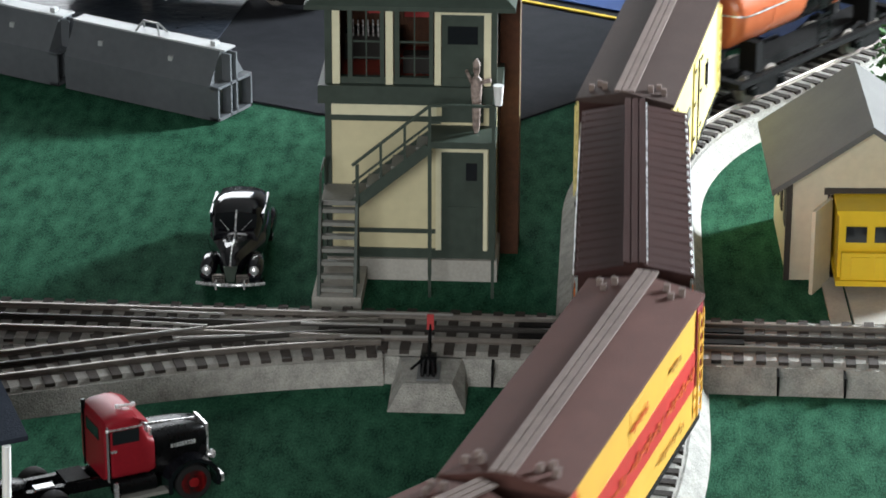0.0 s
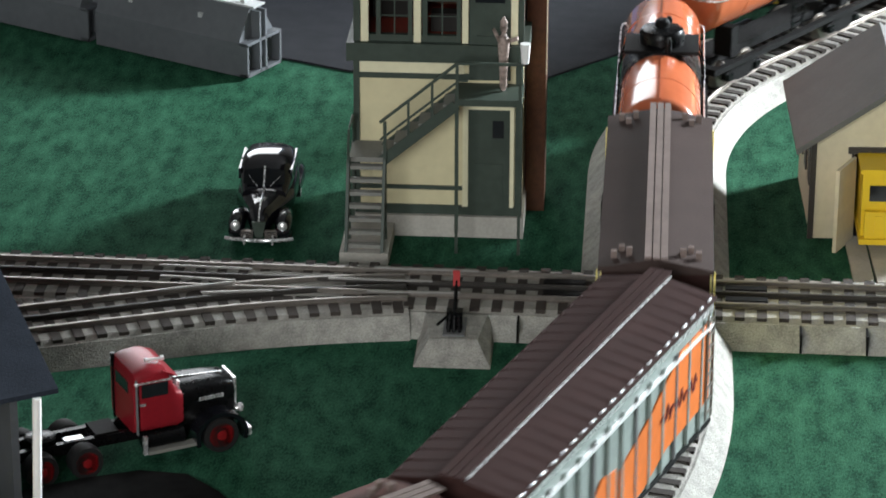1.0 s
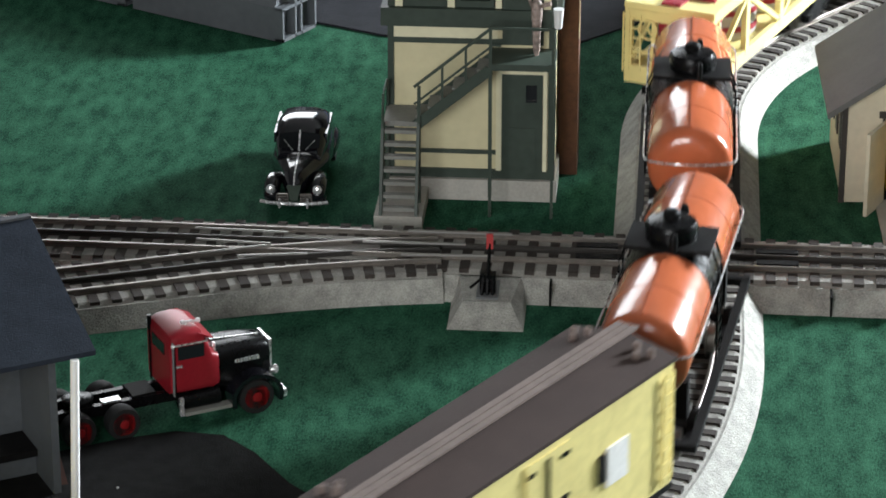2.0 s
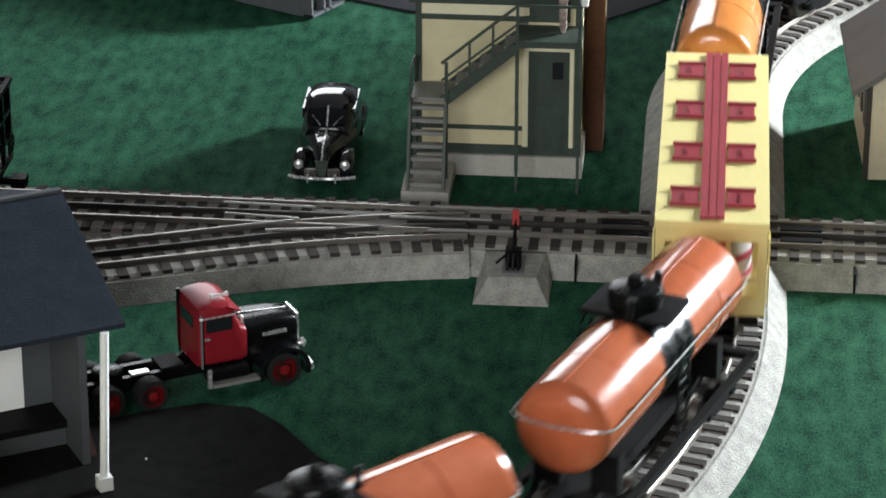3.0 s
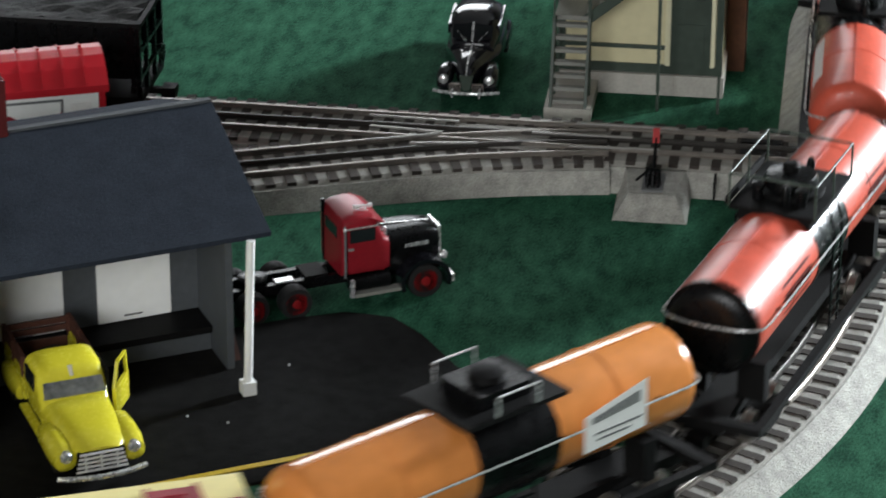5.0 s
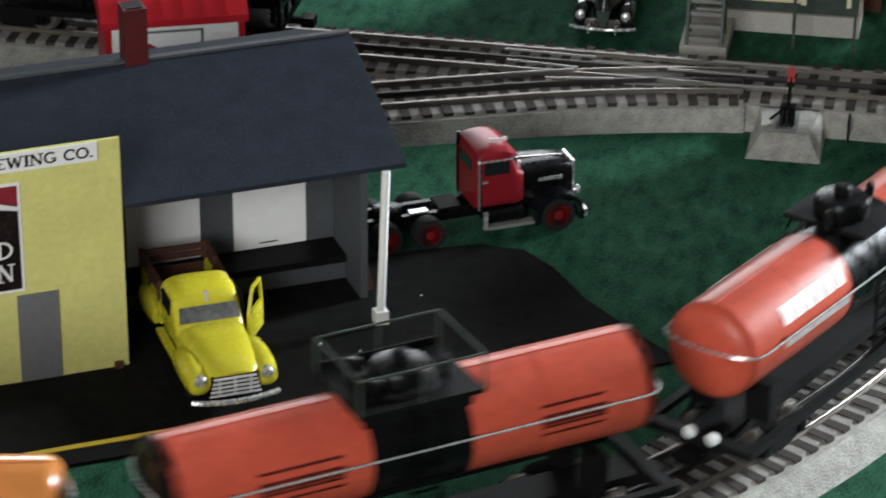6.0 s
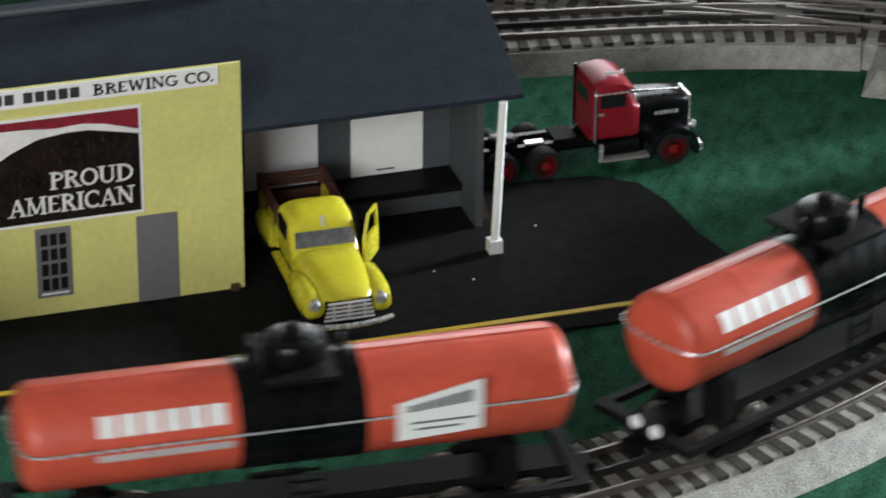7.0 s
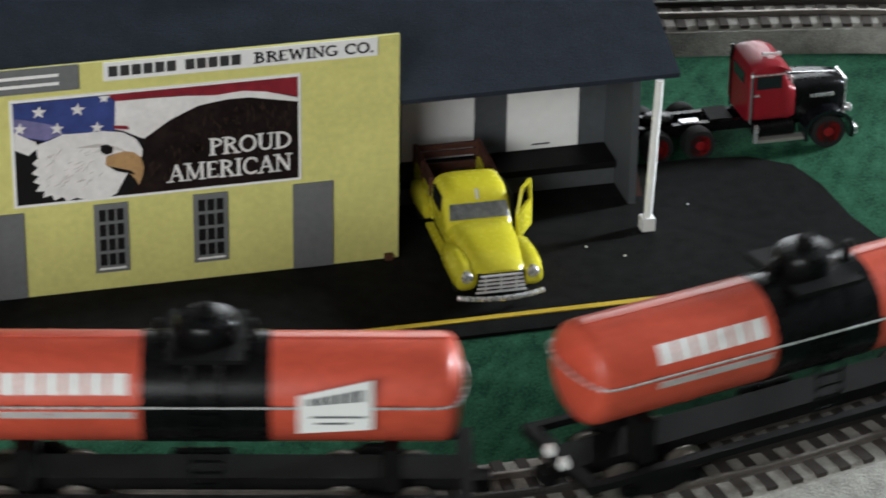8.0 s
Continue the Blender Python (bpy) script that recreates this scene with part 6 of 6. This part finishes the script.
def vat_car(L):
    t = empty("vat_car", "cream toy vat car with maroon roof hatches and open trussed sides", "vat car", group="freight train cars")
    h, W = L / 2, 0.0295
    zd, zr = 0.0280, 0.0705
    part("deck", box(B(), -h, h, -W, W, 0.0230, zd), VATCREAM, t, bevel=0.0005)
    r = part("roof", box(B(), -h, h, -W - 0.0008, W + 0.0008, zr, zr + 0.0045), VATCREAM, t, bevel=0.0007)
    for y in (-0.0044, 0.0, 0.0044):
        part("walk_board", box(B(), -h + 0.003, h - 0.003, y - 0.0020, y + 0.0020, zr + 0.0046, zr + 0.0062), MAROON, t, bevel=0.0002)
    for k in range(4):
        x = -h + L * (k + 0.5) / 4
        for s in (-1, 1):
            y0, y1 = sorted((s * 0.0078, s * 0.0220))
            q = part("hatch", box(B(), x - 0.0100, x + 0.0100, y0, y1, zr + 0.0046, zr + 0.0056), MAROON, r, bevel=0.0004)
            for dx in (-0.0108, 0.0108):
                part("hatch_rib", box(B(), x + dx - 0.0010, x + dx + 0.0010, y0 - 0.0010, y1 + 0.0010, zr + 0.0046, zr + 0.0066), MAROON, q, bevel=0.0003)
            part("hatch_handle", bar(B(), (x - 0.0050, s * 0.0152, zr + 0.0061), (x + 0.0050, s * 0.0152, zr + 0.0061), 0.0009), MAROON, q)
    # side trusses: broad posts, braces leaning to and fro
    posts = [-h + 0.0032, -h + L * 0.25, 0.0, h - L * 0.25, h - 0.0032]
    for s in (-1, 1):
        y = s * (W - 0.0016)
        part("rail_low", box(B(), -h, h, y - 0.0016, y + 0.0016, zd, zd + 0.0036), VATCREAM, t, bevel=0.0003)
        part("rail_high", box(B(), -h, h, y - 0.0016, y + 0.0016, zr - 0.0034, zr), VATCREAM, t, bevel=0.0003)
        for x in posts:
            part("post", box(B(), x - 0.0031, x + 0.0031, y - 0.0018, y + 0.0018, zd, zr), VATCREAM, t, bevel=0.0004)
        for i, (x0, x1) in enumerate(zip(posts, posts[1:])):
            p, q = ((x0, zd + 0.003), (x1, zr - 0.003)) if i % 2 == 0 else ((x0, zr - 0.003), (x1, zd + 0.003))
            part("brace", bar(B(), (p[0], y, p[1]), (q[0], y, q[1]), 0.0028, 0.0036), VATCREAM, t)
        ladder(t, "ladder", (h - 0.0040, s * (W + 0.0012), zd), (h - 0.0040, s * (W + 0.0012), zr - 0.003), (0, 1), 7, VATCREAM)
    for k in range(4):
        x = -h + L * (k + 0.5) / 4
        v = part("vat", lathe(B(), [(0.0195, zd + 0.0004), (0.0220, zd + 0.004), (0.0220, zd + 0.036), (0.0195, zd + 0.040)], 24, pose(x, 0, 0)), VATSHADED, t, "white vat in a shaded tone with maroon hoops", smooth=True)
        for z in (0.007, 0.018, 0.030):
            part("hoop", lathe(B(), [(0.0219, zd + z), (0.0227, zd + z), (0.0227, zd + z + 0.0035), (0.0219, zd + z + 0.0035)], 24, pose(x, 0, 0)), MAROON, v, smooth=True)
    # open ends: corner posts, beams, one maroon hatch panel, ladder and brake wheel
    for s in (-1, 1):
        x0, x1 = sorted((s * (h - 0.0032), s * (h + 0.0006)))
        part("end_beam", box(B(), x0, x1, -W, W, zr - 0.0065, zr - 0.0001), VATCREAM, t, bevel=0.0003)
        part("end_beam", box(B(), x0, x1, -W, W, 0.0215, zd + 0.0050), VATCREAM, t, bevel=0.0003)
        for y in (-W + 0.0024, -0.0100, 0.0090, W - 0.0024):
            w = 0.0024 if abs(y) > 0.02 else 0.0014
            part("end_post", box(B(), x0, x1, y - w, y + w, zd + 0.0051, zr - 0.0066), VATCREAM, t, bevel=0.0002)
        part("end_rail", bar(B(), (s * (h - 0.001), -W + 0.005, 0.0420), (s * (h - 0.001), W - 0.005, 0.0420), 0.0020), VATCREAM, t)
        part("end_panel", box(B(), s * (h - 0.005) - 0.0006, s * (h - 0.005) + 0.0006, -0.0085, 0.0075, 0.0430, zr - 0.004), MAROON, t, "maroon end panel")
        ladder(t, "end_ladder", (s * (h + 0.0012), -0.0225, zd + 0.002), (s * (h + 0.0012), -0.0225, zr - 0.003), (1, 0), 6, VATCREAM)
        brake_wheel(t, pose(s * (h + 0.0030), -0.0130, 0.0590), VATCREAM)
        part("step", box(B(), min(s * h, s * (h + 0.005)), max(s * h, s * (h + 0.005)), 0.016, 0.026, 0.0180, 0.0215), BLACKMATT, t)
    part("underframe", box(B(), -h + 0.004, h - 0.004, -0.014, 0.014, 0.0115, 0.0229), BLACKMATT, t)
    for x in (-h + 0.040, h - 0.040):
        bogie(t, x)
    couplers(t, h)
    return t


STRIPES_B = [(-0.90, 0.96, 0.0370, 0.0590, SIDERED), (0.90, 0.99, 0.0590, 0.0810, SIDERED), (-0.99, -0.90, 0.0370, 0.0810, MAROON)]
SCRIPT_B = [(-0.86, -0.40, 0.0480, 0.0042, PRINTORANGE), (-0.34, 0.16, 0.0480, 0.0046, PRINTORANGE), (0.22, 0.84, 0.0480, 0.0044, PRINTORANGE), (-0.62, -0.46, 0.0690, 0.0026, PRINTOCHRE), (-0.10, 0.16, 0.0690, 0.0034, PRINTORANGE), (-0.70, -0.30, 0.0270, 0.0030, PRINTOCHRE), (0.30, 0.55, 0.0270, 0.0030, PRINTOCHRE)]
STRIPES_C = [(-0.99, 0.99, 0.078, 0.0815, CHROME)]
SHAPES_C = [([(-0.95, 0.0300), (-0.95, 0.0740), (-0.62, 0.0740), (-0.30, 0.0560), (0.02, 0.0440), (0.02, 0.0190), (-0.22, 0.0190), (-0.48, 0.0280)], SIDEORANGE), ([(0.06, 0.0190), (0.06, 0.0470), (0.20, 0.0500), (0.30, 0.0420), (0.52, 0.0400), (0.60, 0.0190)], SIDEORANGE), ([(0.90, 0.0190), (0.90, 0.0740), (0.97, 0.0740), (0.97, 0.0190)], SIDEORANGE)]
STRIPES_D = [(0.30, 0.42, 0.050, 0.056, GREYDOOR), (-0.62, -0.46, 0.040, 0.060, PRINTWHITE), (-0.44, -0.40, 0.044, 0.058, PRINTBLACK)]

# the cars in running order: the thing, its middle along the line at the start, half the distance of its bogies
TRAIN = [
    (boxcar("boxcar", "brown-roofed toy boxcar with red-orange sides", 0.244, ROOFBROWN, SIDERED, ROOFDARK, False, [(-0.9, 0.9, 0.04, 0.052, SIDEORANGE)]), 0.631, 0.080),
    (boxcar("boxcar", "brown-roofed toy boxcar with yellow and red striped sides", 0.244, ROOFBROWN, SIDEYELLOW, ROOFDARK, False, STRIPES_B, script=SCRIPT_B), 0.368, 0.080),
    (boxcar("boxcar", "dark ribbed-roof toy boxcar with grey and orange sides", 0.250, ROOFDARK, SIDEGREY, ROOFDARK, True, STRIPES_C, hatches=False, shapes=SHAPES_C, script=[(-0.80, -0.40, 0.0480, 0.0060, STENCIL)]), 0.104, 0.084),
    (boxcar("reefer", "pale yellow toy refrigerator car with taupe roof", 0.222, ROOFTAUPE, SIDEPALE, ROOFDARK, False, STRIPES_D, W=0.0290, wood=True), -0.153, 0.072),
    (tank_car("tank_car", "copper-orange toy tank car with black middle band", 0.202, TANKCOPPER, hc=0.020), -0.391, 0.066),
    (tank_car("tank_car", "copper-orange toy tank car with black middle band", 0.198, TANKCOPPER, hc=0.020), -0.645, 0.066),
    (vat_car(0.2540), -0.9066, 0.082),
    (tank_car("tank_car", "light orange toy tank car with black box dome", 0.228, TANKORANGE, dome="box", hc=0.024), -1.163, 0.080),
    (tank_car("tank_car", "red-orange toy tank car with black end and wire platform rail", 0.240, TANKRED, end_mat=BLACK, rails=True, hc=0.024, zc=0.0655), -1.4300, 0.084),
    (tank_car("tank_car", "red-orange toy tank car with white placard and lettering blocks", 0.245, TANKRED, signs=True, hc=0.028), -1.7125, 0.080),
    (tank_car("tank_car", "red-orange toy tank car with white placard and lettering blocks", 0.2215, TANKRED, signs=True, hc=0.028, board=0.032), -1.9925, 0.080),
    (tank_car("tank_car", "red-orange toy tank car with white placard and lettering blocks", 0.244, TANKRED, signs=True, hc=0.028, board=0.034), -2.2725, 0.080),
    (tank_car("tank_car", "red-orange toy tank car with white placard and lettering blocks", 0.238, TANKRED, signs=True, hc=0.028), -2.556, 0.080),
]
RUN = [(0.0, 0.0), (0.5, 0.157), (1.0, 0.322), (1.5, 0.497), (2.8, 0.980), (3.5, 1.240), (4.0, 1.424), (5.5, 1.999), (6.0, 2.190), (6.5, 2.378), (7.0, 2.575), (7.5, 2.765), (8.0, 2.960)]


def run(t):
    """Metres run by the train at t seconds, smooth between the known times."""
    for k in range(len(RUN) - 1):
        if t <= RUN[k + 1][0]:
            break
    (t0, d0), (t1, d1) = RUN[k], RUN[k + 1]

    def slope(i):
        a, b = max(0, i - 1), min(len(RUN) - 1, i + 1)
        return (RUN[b][1] - RUN[a][1]) / (RUN[b][0] - RUN[a][0])
    w = t1 - t0
    u = (t - t0) / w
    return (2 * u ** 3 - 3 * u ** 2 + 1) * d0 + (u ** 3 - 2 * u ** 2 + u) * w * slope(k) + (3 * u ** 2 - 2 * u ** 3) * d1 + (u ** 3 - u ** 2) * w * slope(k + 1)


RAILTOP = 0.0178


def on_track(s, half):
    x0, y0, _ = s_track(s - half)
    x1, y1, _ = s_track(s + half)
    return pose((x0 + x1) / 2, (y0 + y1) / 2, RAILTOP, 0, 0, math.degrees(math.atan2(y1 - y0, x1 - x0)))


# ---- standing stock behind the brewery
def hopper():
    x1 = -0.331
    cx = x1 - 0.105
    x, y, a = cross_track(cx)
    t = empty("coal_hopper", "black toy coal hopper car with open end frames", "hopper car", pose(x, y, RAILTOP, 0, 0, math.degrees(a)))
    h, W = 0.100, 0.030
    b = B()
    for s in (-1, 1):
        box(b, -h, h, min(s * W, s * (W - 0.0015)), max(s * W, s * (W - 0.0015)), 0.030, 0.064)
    for s in (-1, 1):
        q = [(s * h, 0.064), (s * (h - 0.0015), 0.064), (s * (h - 0.040), 0.034), (s * (h - 0.040), 0.032)]
        prism(b, q, "y", -W + 0.0015, W - 0.0015)
    box(b, -h + 0.030, h - 0.030, -W + 0.0015, W - 0.0015, 0.022, 0.033)
    part("body", b, BLACK, t)
    b = B()
    for s in (-1, 1):
        bar(b, (-h - 0.001, s * W, 0.0645), (h + 0.001, s * W, 0.0645), 0.0030)
        bar(b, (s * h, -W, 0.0645), (s * h, W, 0.0645), 0.0030)
    part("top_rim", b, BLACKMATT, t)
    for s in (-1, 1):
        for k in range(9):
            x = -h + 0.004 + k * (2 * h - 0.008) / 8
            part("side_rib", box(B(), x - 0.0016, x + 0.0016, min(s * W, s * (W + 0.002)), max(s * W, s * (W + 0.002)), 0.022, 0.064), BLACK, t)
        b = B()
        for y in (-W + 0.002, -0.010, 0.010, W - 0.002):
            bar(b, (s * (h - 0.001), y, 0.018), (s * (h - 0.001), y, 0.064), 0.0028)
        for z in (0.030, 0.046):
            bar(b, (s * (h - 0.001), -W, z), (s * (h - 0.001), W, z), 0.0024)
        part("end_frame", b, BLACK, t)
    part("deck", box(B(), -h, h, -W, W, 0.014, 0.018), BLACKMATT, t)
    brake_wheel(t, pose(h + 0.003, 0.014, 0.030), BLACK)
    b = B()
    rng = random.Random(7)
    grid = [[b.verts.new((-h + 0.003 + i * (2 * h - 0.006) / 24, -W + 0.003 + j * (2 * W - 0.006) / 8, 0.063 + rng.uniform(0, 0.0035))) for j in range(9)] for i in range(25)]
    for i in range(24):
        for j in range(8):
            b.faces.new((grid[i][j], grid[i + 1][j], grid[i + 1][j + 1], grid[i][j + 1]))
    part("coal_load", b, COAL, t, "heaped black coal load")
    for x in (-h + 0.032, h - 0.032):
        bogie(t, x)
    couplers(t, h)


hopper()


def red_car():
    t = empty("red_boxcar", "toy boxcar with red ribbed roof and white printed sides", "freight car", pose(branch_track(0.419)[0], branch_track(0.419)[1], RAILTOP, 0, 0, math.degrees(branch_track(0.419)[2]) - 180))
    h, W = 0.0400, 0.027
    part("body", box(B(), -h, h, -W, W, 0.016, 0.066), CABRED, t, bevel=0.0006)
    b = B()
    prism(b, [(-W - 0.002, 0.063), (-W - 0.0015, 0.067), (-0.018, 0.0742), (-0.009, 0.0780), (0.0, 0.0792), (0.009, 0.0780), (0.018, 0.0742), (W + 0.0015, 0.067), (W + 0.002, 0.063)], "x", -h - 0.002, h + 0.002)
    r = part("roof", b, CABRED, t, "shiny red roof", bevel=0.0008)
    for k in range(6):
        x = -h + 0.010 + k * (2 * h - 0.020) / 5
        for s in (-1, 1):
            b = B()
            bar(b, (x, s * 0.002, 0.0793), (x, s * 0.018, 0.0744), 0.0015)
            bar(b, (x, s * 0.018, 0.0744), (x, s * W, 0.0678), 0.0015)
            part("roof_rib", b, CABRED, r)
    for s in (-1, 1):
        p = part("side_panel", box(B(), -h + 0.004, h - 0.004, min(s * W, s * (W + 0.0008)), max(s * W, s * (W + 0.0008)), 0.018, 0.0625), PAPER, t, "white printed side")
        y0, y1 = sorted((s * (W + 0.0008), s * (W + 0.0012)))
        for x0, x1, z0, z1 in ((-h + 0.012, h - 0.024, 0.0590, 0.0604), (h - 0.0255, h - 0.024, 0.022, 0.0604)):
            part("print_line", box(B(), x0, x1, y0, y1, z0, z1), GREYDOOR, p)
        for k in range(3):
            b = B()
            pts = [(-0.032 + 0.008 * i, 0.034 + 0.0075 * k + 0.0045 * math.sin(i * 1.1 + 0.3)) for i in range(7)]
            for (xa, za), (xb, zb) in zip(pts, pts[1:]):
                bar(b, (xa, (y0 + y1) / 2, za), (xb, (y0 + y1) / 2, zb), 0.0004, 0.0030)
            part("print_wave", b, MAROON, p)
        for k in range(3):
            part("print_box", box(B(), h - 0.020, h - 0.008, y0, y1, 0.036 + k * 0.008, 0.0415 + k * 0.008), PRINTWHITE, p)
    part("underframe", box(B(), -h + 0.004, h - 0.004, -0.014, 0.014, 0.0115, 0.0159), BLACKMATT, t)
    for x in (-h + 0.024, h - 0.024):
        bogie(t, x)
    couplers(t, h)


red_car()


# ---- dark rolling stock on the far line and shrub beside the shed
def far_car():
    t = empty("dark_car", "dark blue-black toy passenger car far behind the tower", "rail car", pose(-0.215, 0.545, 0.0035, 0, 0, -10))
    b = B()
    loft(b, [(-0.13, 0.022, 0.010, 0.060, 5), (0.085, 0.022, 0.010, 0.060, 5), (0.095, 0.018, 0.012, 0.050, 4)], 20)
    part("body", b, TEAL, t, smooth=True)
    for x in (-0.09, 0.05):
        bogie(t, x)


far_car()


def shrub():
    t = empty("shrub", "small dark green toy shrub behind the shed", "shrub", pose(0.272, 0.345, 0.0))
    b = B()
    tube(b, (0, 0, 0), (0, 0, 0.02), 0.002)
    part("trunk", b, WOODDARK, t)
    b = B()
    rng = random.Random(3)
    for k in range(420):
        a, z = rng.uniform(0, 6.283), rng.uniform(0.008, 0.052)
        rr = (0.024 - 0.25 * abs(z - 0.026)) * rng.uniform(0.4, 1.1)
        c = Vector((rr * math.cos(a), rr * math.sin(a), z))
        d1 = Vector((rng.uniform(-1, 1), rng.uniform(-1, 1), rng.uniform(-1, 1))).normalized() * 0.0028
        d2 = Vector((rng.uniform(-1, 1), rng.uniform(-1, 1), rng.uniform(-1, 1))).normalized() * 0.0024
        b.faces.new([b.verts.new(p) for p in (c - d1, c + d2, c + d1, c - d2)])
    part("crown", b, LEAF, t)["kind"] = "stuff"


shrub()


def motions():
    for car, middle, half in TRAIN:
        rows = []
        for k in range(81):
            tt = k / 10
            rows.append((tt, on_track(middle + run(tt), half)))
        walk(car, rows)


motions()
